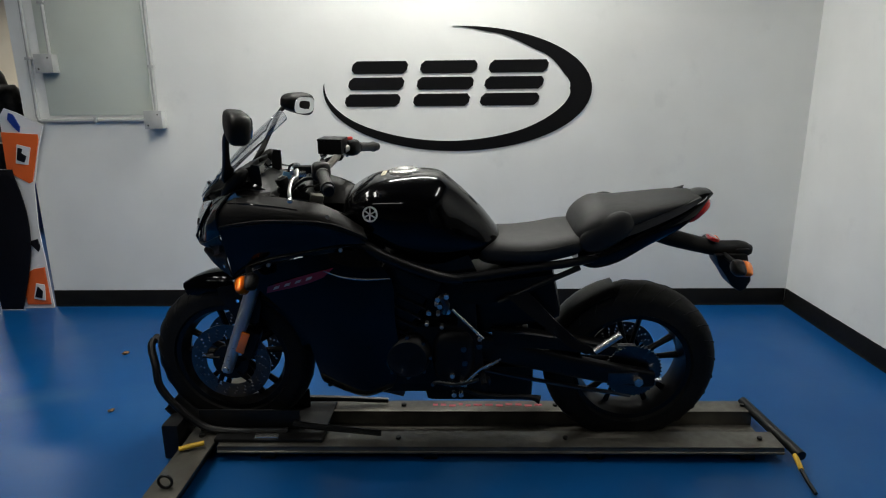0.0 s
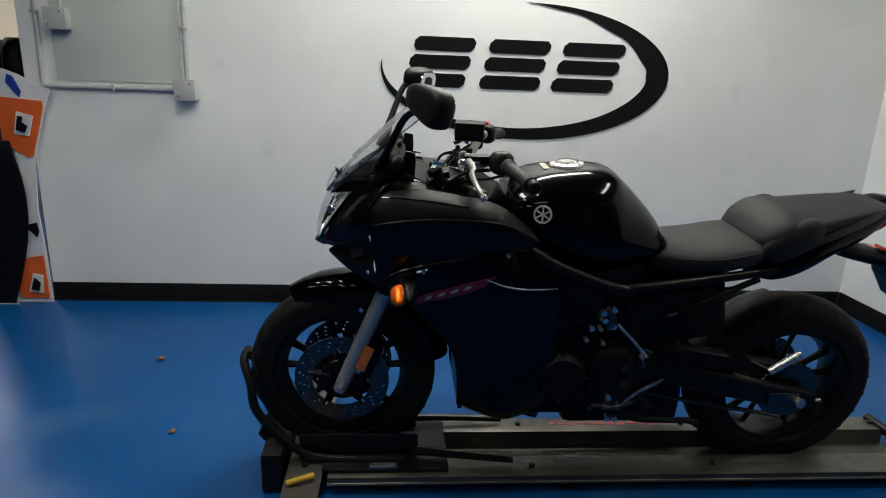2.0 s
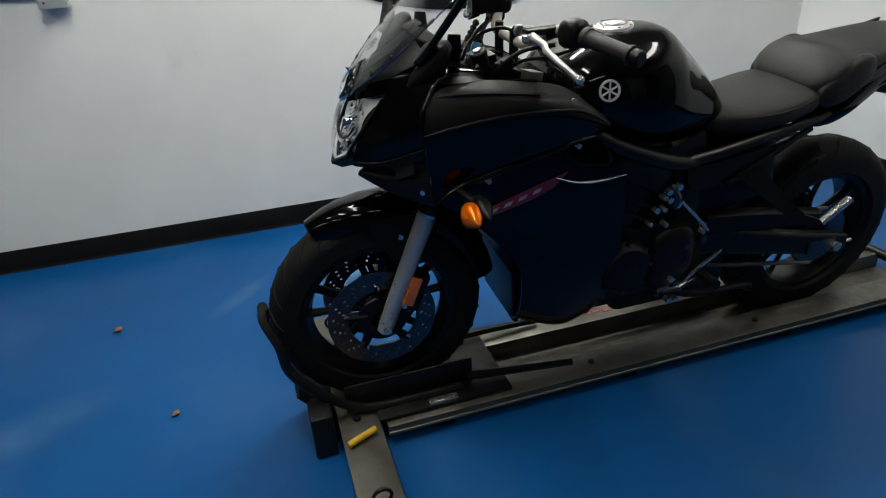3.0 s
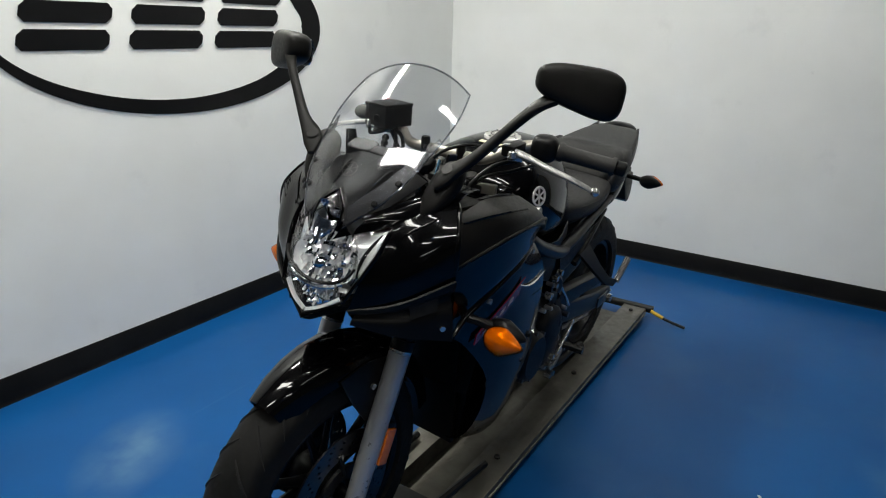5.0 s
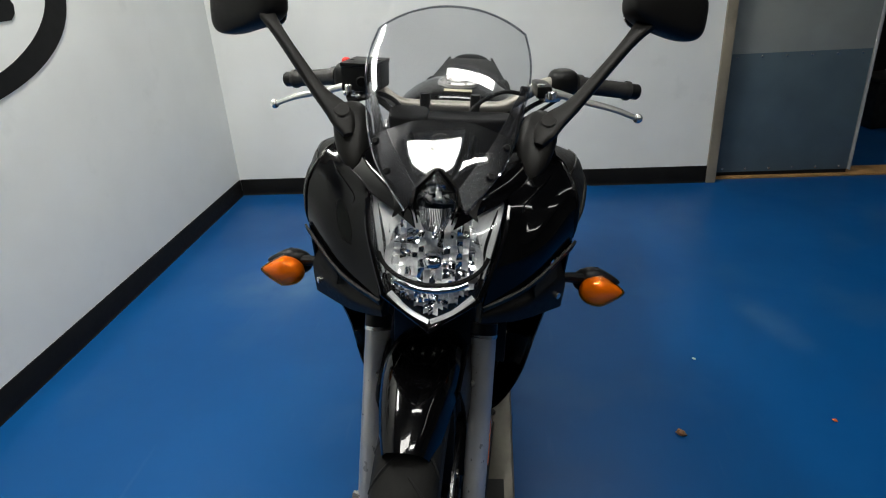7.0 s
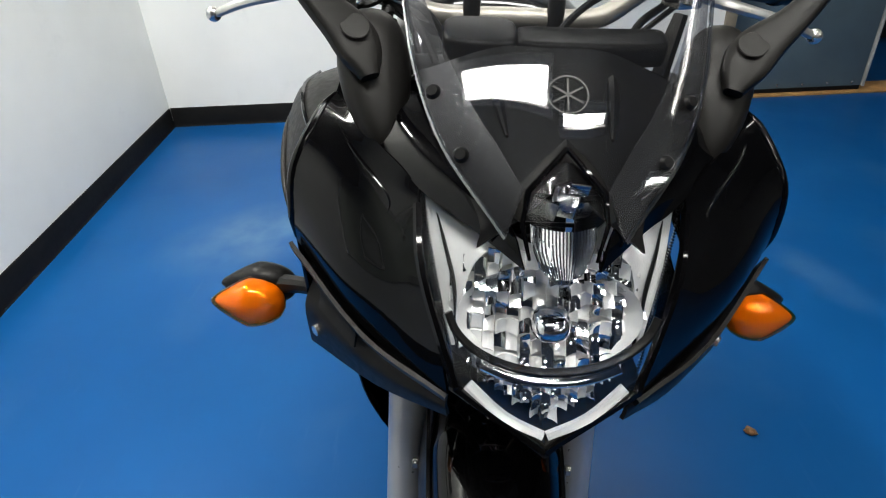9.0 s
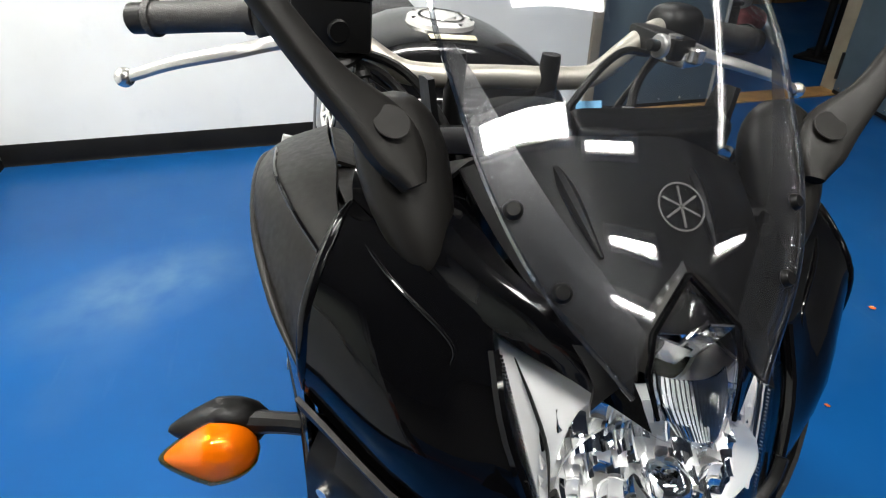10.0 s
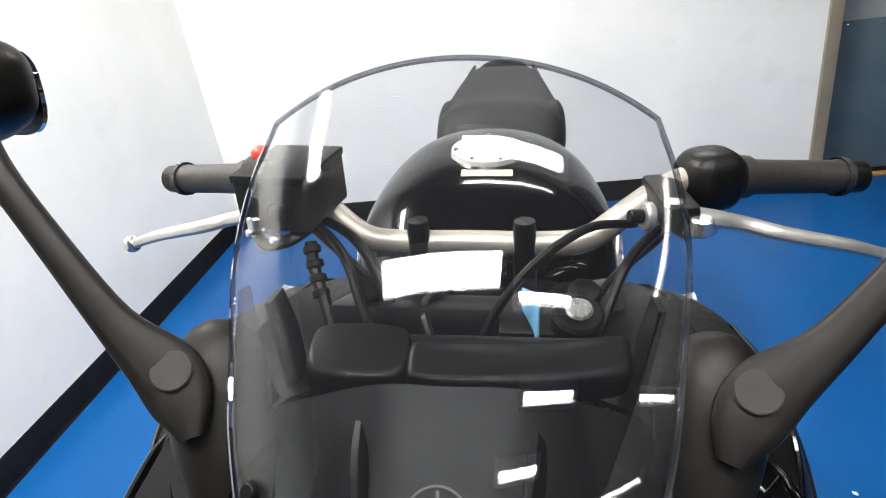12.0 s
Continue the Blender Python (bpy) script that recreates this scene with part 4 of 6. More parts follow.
cells(light, -0.084, 0.084, 17, 0.806, 0.902, 8, lambda y, z: 0.046 - 0.020 * min(1.0, math.hypot(y / 0.084, (z - 0.85) / 0.05)) ** 2, 0.0022, lambda y, z: math.hypot(y / 0.088, (z - 0.852) / 0.054) < 1.0 and math.hypot(y / 0.020, (z - 0.846) / 0.012) > 1.0, 0.62)
bm = lathe(B(), [(1.0, 0.0), (0.9, 0.012), (0.6, 0.03), (0.25, 0.042), (0.02, 0.045)], (0, 0, 0), "x", 40)
bmesh.ops.transform(bm, matrix=Matrix.Translation((-0.055, 0, 0.848)) @ ry(20) @ Matrix.Diagonal((1, 0.078, 0.046, 1)), verts=bm.verts)
part("bowl_back", bm, M_CHROMEB, light)
part("bulb_shield", blob(B(), (-0.055, 0, 0.846), (0.024, 0.017, 0.013), 2.6, 16, 10), M_CHROME, light)
part("bulb", blob(B(), (-0.03, 0, 0.846), (0.01, 0.012, 0.012), 2.2, 12, 8), M_WHITE, light)
arc = [(-0.068 - 0.024 * math.cos(t), 0.086 * math.sin(t), 0.866 - 0.050 * math.cos(t)) for t in [radians(-82 + 164 * k / 12) for k in range(13)]]
part("bowl_rim", tube(B(), [V(p) + V((0.006, 0, 0)) for p in arc], 0.0042, 8, 2, 0.6), M_DARK, light, "dark rim under the bowl")
part("smile_bar", tube(B(), [V(p) + V((0.001, 0, -0.007)) for p in arc[3:-3]], 0.0040, 8, 2, 0.6), M_CHROME, light, "curved chrome bar")
# lower faceted well, side wings, edge strips
cells(light, -0.066, 0.066, 17, 0.766, 0.810, 5, lambda y, z: 0.026, 0.002, lambda y, z: z > 0.766 + abs(y) * 0.50, 0.75)
for s in (-1, 1):
    g = surf([[(0.010, s * 0.106, 0.922), (-0.012, s * 0.075, 0.908), (-0.028, s * 0.046, 0.900)], [(-0.020, s * 0.098, 0.880), (-0.030, s * 0.084, 0.878), (-0.036, s * 0.066, 0.884)], [(-0.058, s * 0.080, 0.818), (-0.052, s * 0.080, 0.820), (-0.046, s * 0.078, 0.826)]], 4, 3)
    part("side_reflector", sheet(B(), g, 0.003, (0.3, 0, 0.85)), M_CHROMEB, light, "smooth bright side reflector")
    # dark strip laid on as the dark band reflected in the wing
    part("wing_dark_band", tube(B(), [(0.0, s * 0.096, 0.9125), (-0.022, s * 0.088, 0.892), (-0.040, s * 0.080, 0.866), (-0.052, s * 0.078, 0.836)], [0.0012, 0.0030, 0.0034, 0.001], 8, 4, 0.4), M_DARK, light, "dark strip drawn for the shade in the side reflector")
    bm = B()
    for i in range(52):
        u = (i + 0.5) / 52
        box(bm, (-0.002 - 0.070 * u, s * (0.1075 - 0.030 * u), 0.918 - 0.116 * u), (0.002, 0.0030, 0.0011), rz(-s * 28))
    part("edge_ribs", bm, M_CHROMED, light, "fine ribs along the lens edge", angle=5)
    part("edge_strip", tube(B(), [(-0.082, s * 0.066, 0.797), (-0.097, s * 0.036, 0.775), (-0.104, s * 0.002, 0.7605)], [0.005, 0.0055, 0.005], 6, 3, 0.6), M_CHROMEB, light, "bright edge strip")
    # black border strip between lens and panel
    part("border", tube(B(), [(-0.002, s * 0.1125, 0.922), (-0.036, s * 0.107, 0.876), (-0.080, s * 0.079, 0.803), (-0.086, s * 0.070, 0.790), (-0.112, 0, 0.752)], 0.0042, 6, 4), M_GLOSS, light)

# ---- position lamp and its brow
POS = [
    [(-0.021, 0.000, 0.978), (-0.021, 0.000, 0.9775), (-0.021, 0.0, 0.977)],
    [(-0.040, 0.026, 0.955), (-0.050, 0.014, 0.960), (-0.054, 0.0, 0.962)],
    [(-0.050, 0.030, 0.935), (-0.066, 0.016, 0.938), (-0.070, 0.0, 0.939)],
    [(-0.062, 0.023, 0.910), (-0.076, 0.012, 0.908), (-0.080, 0.0, 0.907)],
    [(-0.074, 0.006, 0.896), (-0.077, 0.003, 0.895), (-0.078, 0.0, 0.894)],
]
g = surf(POS, 3, 3)
full = [r + [V((p.x, -p.y, p.z)) for p in r[-2::-1]] for r in g]
pl = part("position_lamp", sheet(B(), full, 0.002, (0.1, 0, 0.92)), M_LENS, bike, "small clear pointed position lamp", angle=60)
g = []
for k in range(5):
    z = 0.930 - 0.028 * k / 4
    w = (0.0255, 0.0255, 0.024, 0.020, 0.014)[k]
    g.append([V((-0.045 - 0.023 * k / 4 - 0.010 * (1 - (m / 20 - 1) ** 2) + (0.0011 if m % 2 else 0.0), w * (m / 20 - 1), z)) for m in range(41)])
part("lamp_reflector", sheet(B(), g, 0.002, (-0.4, 0, 0.93)), M_CHROME, pl, "ribbed chrome reflector", angle=5)
for y0, y1, z0, z1, t in ((-0.024, -0.009, 0.931, 0.950, -0.5), (-0.009, 0.006, 0.931, 0.957, 0.35), (0.006, 0.024, 0.931, 0.950, 0.9), (-0.014, 0.0, 0.957, 0.968, 0.2), (0.0, 0.014, 0.951, 0.968, -0.7)):
    g = [[V((-0.040 + (0.950 - z) * 0.5 + t * (y - (y0 + y1) / 2), y, z)) for y in (y0, (y0 + y1) / 2, y1)] for z in (z1, (z0 + z1) / 2, z0)]
    part("facet", sheet(B(), g, 0.0015, (-0.4, 0, 0.93)), M_CHROMED, pl, "mirror facet in dimmed chrome")
part("lamp_hood", sheet(B(), surf([[(-0.022, -0.004, 0.972), (-0.024, 0, 0.974), (-0.022, 0.004, 0.972)], [(-0.034, -0.024, 0.952), (-0.040, 0, 0.954), (-0.034, 0.024, 0.952)]], 2, 3), 0.002, (0.2, 0, 0.93)), M_DASH, pl)
for s in (-1, 1):
    part("brow", tube(B(), [(-0.017, 0, 0.982), (-0.039, s * 0.0295, 0.956), (-0.050, s * 0.0330, 0.934), (-0.063, s * 0.0260, 0.909)], [0.0024, 0.0026, 0.0022, 0.0014], 6, 1), M_GLOSS, pl, "gloss black brow")
    g = surf([[(-0.009, 0, 0.987), (-0.030, s * 0.035, 0.957), (-0.047, s * 0.039, 0.937)], [(-0.016, 0, 0.982), (-0.040, s * 0.029, 0.955), (-0.050, s * 0.034, 0.935)]], 1, 2)
    part("brow_plate", sheet(B(), g, 0.003, (0.2, 0, 0.9)), M_MATTE, pl, "dark chevron plate over the lamp")

# ---- windscreen
WIDE = [q.x for q in cr([V((w, 0, 0)) for w in (0.046, 0.094, 0.118, 0.129, 0.137, 0.136, 0.127)], 5)]
full = []
for k, w in enumerate(WIDE):
    v = k / (len(WIDE) - 1)
    xc, zc = -0.018 + 0.231 * v, 0.984 + 0.214 * v + 0.010 * math.sin(math.pi * v)
    drop, back = 0.040 + 0.018 * (1 - v) ** 3, 0.007 * v + 0.042 * (1 - v) ** 2.5
    full.append([V((xc - back * t * t, w * t, zc - drop * (0.85 * t * t + 0.15 * t ** 4))) for t in [(j - 16) / 16 for j in range(33)]])
ws = part("windscreen", sheet(B(), full, 0.003, (0.4, 0, 0.9)), M_SCREEN, bike, "clear plastic windscreen", angle=60)
edge = [r[0] for r in full] + full[-1][1:-1] + [r[-1] for r in full[::-1]]
part("edge_bead", tube(B(), edge, 0.0019, 6, 1), M_BEAD, ws, "bright polished edge")
def on_glass(p):
    """The glass point next to p and the way out of the glass there."""
    i, j = min(((i, j) for i in range(1, len(full) - 1) for j in range(1, 32)), key=lambda k: (full[k[0]][k[1]] - p).length)
    n = (full[i + 1][j] - full[i - 1][j]).cross(full[i][j + 1] - full[i][j - 1]).normalized()
    return full[i][j], n if n.z > 0 else -n


for s in (-1, 1):
    for q in ((0.036, 0.103, 0.994), (-0.010, 0.086, 0.9685)):
        p, n = on_glass(S(q, s))
        part("screw", cyl(B(), p - n * 0.002, p + n * 0.0030, 0.0064, 0.0054, 16, 0.0012), M_DASH, ws, "black button-head screw")
    # smoked border along the lower edges, just under the glass
    g = []
    for k, r in enumerate(full):
        v = k / (len(full) - 1)
        if v > 0.62:
            break
        m = 0.70 + 0.24 * max(0.0, (v - 0.10) / 0.52) ** 1.1
        row = []
        for q in range(5):
            t = 16 + s * 16 * (m + (0.985 - m) * q / 4)
            a = min(31, int(t))
            row.append(r[a].lerp(r[a + 1], t - a) + V((0.002, 0, -0.0035)))
        g.append(row)
    part("smoked_border", sheet(B(), g, 0.0015, (0.4, 0, 0.9)), M_BAND, ws, "smoky grey border of the screen")
# dark panel under the screen with two ribs, and its round mark
g = surf([[(-0.052, -0.066, 0.912), (-0.044, -0.03, 0.938), (-0.030, 0, 0.956), (-0.044, 0.03, 0.938), (-0.052, 0.066, 0.912)],
          [(-0.035, -0.066, 0.932), (-0.020, -0.03, 0.960), (-0.010, 0, 0.970), (-0.020, 0.03, 0.960), (-0.035, 0.066, 0.932)],
          [(0.040, -0.100, 0.972), (0.048, -0.05, 0.996), (0.050, 0, 1.001), (0.048, 0.05, 0.996), (0.040, 0.100, 0.972)],
          [(0.102, -0.116, 1.000), (0.094, -0.05, 1.0265), (0.093, 0, 1.028), (0.094, 0.05, 1.0265), (0.102, 0.116, 1.000)]], 5, 4)
dp = part("screen_panel", sheet(B(), g, 0.003, (0.2, 0, 0.8)), M_DASH, bike, "dark panel under the windscreen", angle=45)
for s in (-1, 1):
    part("rib", tube(B(), [(0.012, s * 0.043, 0.978), (0.055, s * 0.050, 0.999), (0.094, s * 0.054, 1.014)], [0.002, 0.008, 0.005], 8, 4, 0.7), M_DASH, dp)
bm = lathe(B(), [(0.0163, 0), (0.0151, 0), (0.0151, 0.0006), (0.0163, 0.0006)], (0, 0, 0), "z", 32, True)
bm2 = Matrix.Translation((0.0085, 0, 1.0155)) @ ry(-43)
for k in range(3):
    box(bm, (0, 0, 0.0003), (0.027, 0.0015, 0.0006), rz(60 * k))
bmesh.ops.transform(bm, matrix=bm2, verts=bm.verts)
part("round_mark", bm, M_BADGEDK, ws, "grey round mark")

# ---- instrument cluster
dash = part("instrument_cluster", box(B(), (0.130, -0.006, 1.014), (0.040, 0.170, 0.022), ry(-20), 0.006), M_DASH, bike, "black instrument cluster behind the screen")


def pod(cx, cy, z, hx, hy, rows, p=4.0, skew=0.0, n=40):
    """A rounded upright case: a superellipse in plan, with its sides drawn by (height, size) rows."""
    rings = []
    for h, k in rows:
        ring = []
        for q in range(n):
            a = 2 * math.pi * q / n
            c, d = math.cos(a), math.sin(a)
            x, y = hx * k * math.copysign(abs(c) ** (2 / p), c), hy * (1 - (1 - k) * hx / hy) * math.copysign(abs(d) ** (2 / p), d)
            ring.append(V((cx + x + skew * (cy + y) ** 2, cy + y, z + h + 0.35 * x)))
        rings.append(ring)
    return loft(B(), rings)


part("tachometer_pod", pod(0.118, 0.062, 1.014, 0.021, 0.034, ((0.0, 0.94), (0.004, 0.98), (0.017, 1.0), (0.020, 0.97), (0.0218, 0.90), (0.0222, 0.75)), 3.6), M_DASH, dash, "rounded black meter pod", angle=40)
part("visor", pod(0.110, -0.040, 1.016, 0.015, 0.070, ((0.0, 0.92), (0.003, 0.98), (0.014, 1.0), (0.0175, 0.95), (0.0190, 0.84), (0.0190, 0.60)), 7.0, 1.2), M_DASH, dash, "flat black display visor", angle=40)
part("display_face", box(B(), (0.152, -0.034, 1.016), (0.004, 0.11, 0.024), ry(-35), 0.001), M_GLOSS, dash)
g = surf([[(0.095, -0.150, 0.968), (0.108, -0.085, 1.012), (0.108, 0.085, 1.012), (0.095, 0.150, 0.968)], [(0.17, -0.175, 0.955), (0.17, -0.09, 0.978), (0.17, 0.09, 0.978), (0.17, 0.175, 0.955)], [(0.23, -0.178, 0.945), (0.225, -0.09, 0.950), (0.225, 0.09, 0.950), (0.23, 0.178, 0.945)]], 3, 4)
part("dash_tray", sheet(B(), g, 0.003, (0.2, 0, 0.7)), M_DASH, bike, "black inner tray round the cluster")
for s in (-1, 1):
    plate = [[V((x, s * y, z)) for x, y, z in row] for row in (((0.138, 0.124, 0.978), (0.155, 0.124, 0.974), (0.172, 0.125, 0.978)), ((0.139, 0.127, 1.014), (0.156, 0.127, 1.012), (0.174, 0.128, 1.016)), ((0.146, 0.133, 1.050), (0.158, 0.133, 1.049), (0.172, 0.134, 1.046)))]
    part("screen_bracket", sheet(B(), plate, 0.005, (0.17, 0, 1.0)), M_DARK, bike, "black plate stay behind the screen")

# ---- mirrors
for s in (-1, 1):
    nrm = S((-0.60, -0.18, 0.78), s).normalized()
    lng = S((0.62, 0.13, 0.60), s)
    lng = (lng - nrm * lng.dot(nrm)).normalized()
    wid = nrm.cross(lng)
    turn = Matrix((lng, wid, nrm)).transposed().to_4x4()

    def horn(q):
        t = 0.5 * (1 - q.x)
        return V((q.x, q.y * (1 - 0.45 * t * t), q.z * (1 - 0.35 * t) - 0.65 * t))
    base = part("mirror_mount", blob(B(), S((0.088, 0.152, 1.000), s), (0.066, 0.036, 0.026), 2.3, 32, 20, turn, horn), M_MATTE, bike, "textured black mirror mount")
    line = cr([S(p, s) for p in ((0.066, 0.156, 1.004), (0.077, 0.164, 1.020), (0.088, 0.177, 1.037), (0.098, 0.209, 1.065), (0.117, 0.250, 1.113), (0.133, 0.282, 1.152), (0.148, 0.302, 1.174), (0.166, 0.318, 1.187))], 5)
    wids = [q.x for q in cr([V((w, 0, 0)) for w in (0.008, 0.0185, 0.0205, 0.0125, 0.0098, 0.0098, 0.0125, 0.0165)], 5)]
    rings = []
    for k, p in enumerate(line):
        d = (line[min(k + 1, len(line) - 1)] - line[max(k - 1, 0)]).normalized()
        wd = d.cross(nrm).normalized()
        td = wd.cross(d).normalized()
        rings.append([p + wd * wids[k] * math.copysign(abs(math.cos(a)) ** 0.6, math.cos(a)) + td * 0.0078 * math.copysign(abs(math.sin(a)) ** 0.6, math.sin(a)) for a in [2 * math.pi * q / 16 for q in range(16)]])
    stem = part("mirror", loft(B(), rings), M_MATTE, bike, "black rear-view mirror on a long flat stem")
    bc = S((0.087, 0.171, 1.036), s) + nrm * 0.0072
    part("boss_cap", cyl(B(), bc, bc + nrm * 0.0006, 0.0128, 0.0124, 28, 0.0003), M_MATTE, stem)
    def mshape(q):
        o = q.y * s
        return V((q.x * (1.0 - 0.25 * max(0, -q.x)), q.y, q.z * (0.80 + 0.20 * o) + 0.12 * (1 - o)))
    rot = rx(s * -6) @ rz(s * -27) @ ry(10)
    part("mirror_shell", blob(B(), (0.190, s * 0.352, 1.191 - s * 0.011), (0.038, 0.078, 0.049), 3.2, 32, 20, rot, mshape), M_MATTE, stem, "rounded black mirror shell")
    bm = B()
    pts = []
    for k in range(28):
        a = 2 * math.pi * k / 28
        c, d = math.cos(a), math.sin(a)
        pts.append((0.056 * math.copysign(abs(c) ** 0.66, c), 0.031 * math.copysign(abs(d) ** 0.66, d)))
    prism(bm, pts, 0, 0.003, "yz")
    bmesh.ops.transform(bm, matrix=Matrix.Translation((0.190, s * 0.352, 1.193 - s * 0.011)) @ rot @ Matrix.Translation((0.0345, 0, 0.002)), verts=bm.verts)
    part("mirror_glass", bm, M_MIRROR, stem, "silver mirror glass")

# ---- handlebar, turned a little to the right
half = [(0.345, 0.0, 0.991), (0.345, 0.075, 0.991), (0.350, 0.112, 0.996), (0.370, 0.152, 1.018), (0.388, 0.186, 1.034), (0.404, 0.222, 1.036), (0.438, 0.302, 1.024), (0.464, 0.372, 1.012)]
barpts = [(x, -y, z) for x, y, z in half[:0:-1]] + half
hb = part("handlebar", tube(B(), barpts, 0.0125, 14, 4), M_BAR, bike, "champagne silver handlebar turned slightly right")
hb.matrix_basis = Matrix.Translation((-0.003, 0.006, 0.008)) @ STEER
for s in (-1, 1):
    g0, g1 = S((0.416, 0.251, 1.031), s), S((0.460, 0.366, 1.014), s)
    d = (g1 - g0).normalized()
    grip = part("grip", tube(B(), [g0, g0 + d * 0.012, g0 + d * 0.016, g1 - d * 0.012, g1 - d * 0.008, g1], [0.021, 0.021, 0.0175, 0.017, 0.020, 0.020], 18, 2), M_GRIP, hb, "black rubber grip")
    part("bar_end", cyl(B(), g1, g1 + d * 0.024, 0.0165, 0.0165, 16, 0.003), M_DARK, grip)
    part("switch_housing", blob(B(), S((0.404, 0.224, 1.034), s), (0.029, 0.030, 0.030), 3.0, 20, 12, rz(-s * 20)), M_DARK, hb, "black switch housing")
    part("lever_perch", box(B(), S((0.352, 0.180, 1.032), s), (0.085, 0.030, 0.024), rz(-s * 8), 0.006), M_DARK, hb)
    lev = part("hand_lever", tube(B(), [S((0.318, 0.172, 1.034), s), S((0.322, 0.205, 1.030), s), S((0.332, 0.240, 1.020), s), S((0.326, 0.270, 1.014), s), S((0.334, 0.325, 1.000), s), S((0.348, 0.368, 0.983), s)], [0.010, 0.009, 0.0075, 0.0072, 0.0065, 0.006], 10, 5, 0.75), M_LEVER, hb, "satin aluminium hand lever")
    part("lever_ball", blob(B(), S((0.3500, 0.374, 0.981), s), (0.0095, 0.0095, 0.0095), 2, 14, 10), M_ALU, lev)
    part("pivot_bolt", cyl(B(), S((0.320, 0.178, 1.020), s), S((0.320, 0.178, 1.046), s), 0.008, n=10), M_ALU, lev)
    part("lever_bracket", box(B(), S((0.330, 0.196, 1.022), s), (0.034, 0.034, 0.018), rz(-s * 24), 0.004), M_ALU, lev, "bare metal lever bracket")
    part("adjuster_wheel", cyl(B(), S((0.309, 0.200, 1.020), s), S((0.309, 0.200, 1.036), s), 0.010, n=12, bev=0.002), M_ALU, lev)
    part("bar_clamp", tube(B(), [S((0.338, 0.051, 0.935), s), S((0.338, 0.051, 1.011), s), S((0.338, 0.051, 1.016), s)], [0.0115, 0.0108, 0.009], 14, 2), M_DARK, hb, "black handlebar clamp post")
part("bracket_arm", tube(B(), [(0.318, 0.150, 1.020), (0.304, 0.168, 1.012), (0.306, 0.196, 1.006), (0.316, 0.206, 1.016)], [0.006, 0.007, 0.007, 0.005], 8, 4, 0.7), M_DARK, hb, "black brake lever bracket")
for q in ((0.308, 0.190, 1.024), (0.306, 0.206, 1.018), (0.300, 0.180, 1.014)):
    part("bolt", blob(B(), q, (0.0065, 0.006, 0.005), 2.6, 10, 8), M_ALU, hb)
part("kill_switch", blob(B(), (0.398, 0.228, 1.066), (0.011, 0.009, 0.008), 2.5, 12, 8), M_RED, hb, "red kill switch")
part("master_cylinder", tube(B(), [(0.372, 0.145, 1.012), (0.366, 0.20, 1.012)], 0.015, 14, 1), M_DARK, hb)
rv = part("brake_reservoir", box(B(), (0.345, 0.174, 1.046), (0.090, 0.072, 0.048), rz(-6), 0.004), M_DARK, hb, "black square brake fluid reservoir")
part("sight_glass", cyl(B(), (0.302, 0.172, 1.042), (0.297, 0.1714, 1.042), 0.011, n=20, bev=0.002), M_DASH, rv)
part("reservoir_lid", box(B(), (0.345, 0.174, 1.073), (0.092, 0.074, 0.008), rz(-6), 0.002), M_DARK, rv)
for k in (-1, 1):
    part("screw", cyl(B(), (0.345, 0.174 + k * 0.026, 1.077), (0.345, 0.174 + k * 0.026, 1.0785), 0.005, n=10), M_STEEL, rv)
part("cable_adjuster", cyl(B(), (0.308, -0.152, 1.037), (0.310, -0.160, 1.036), 0.0125, n=18, bev=0.002), M_LEVER, hb, "ribbed silver cable adjuster")
part("adjuster_sleeve", cyl(B(), (0.304, -0.140, 1.0385), (0.308, -0.152, 1.037), 0.0062, n=12, bev=0.001), M_DARK, hb)
part("ignition_lock", cyl(B(), (0.240, -0.086, 0.950), (0.226, -0.088, 0.997), 0.021, n=24, bev=0.003), M_DARK, bike, "ignition lock on the top yoke")
part("lock_bracket", box(B(), (0.246, -0.060, 0.972), (0.050, 0.072, 0.026), ry(-12), 0.004), M_DARK, bike, "black bracket beside the ignition lock")
for yb in (-0.106, -0.034):
    part("bolt", cyl(B(), (0.222, yb, 0.969), (0.217, yb, 0.970), 0.005, n=8), M_ALU, bike)
for y, w in ((-0.10, 0.016), (0.10, 0.016)):
    part("fork_cap", cyl(B(), (0.300, y, 0.955), (0.292, y, 0.978), w, n=14, bev=0.003), M_DARK, bike)
part("lock_face", cyl(B(), (0.2258, -0.088, 0.9985), (0.2245, -0.088, 1.002), 0.011, n=20, bev=0.002), M_ALU, bike)
tag = part("key_tag", box(B(), (0.234, -0.050, 0.988), (0.030, 0.002, 0.040), ry(20) @ rz(24), 0.0006), M_TAG, bike, "light blue paper key tag")
part("switch_box", box(B(), (0.345, -0.118, 0.938), (0.04, 0.04, 0.022), rz(20) @ ry(12), 0.002), M_PLATE, bike, "grey switch box")
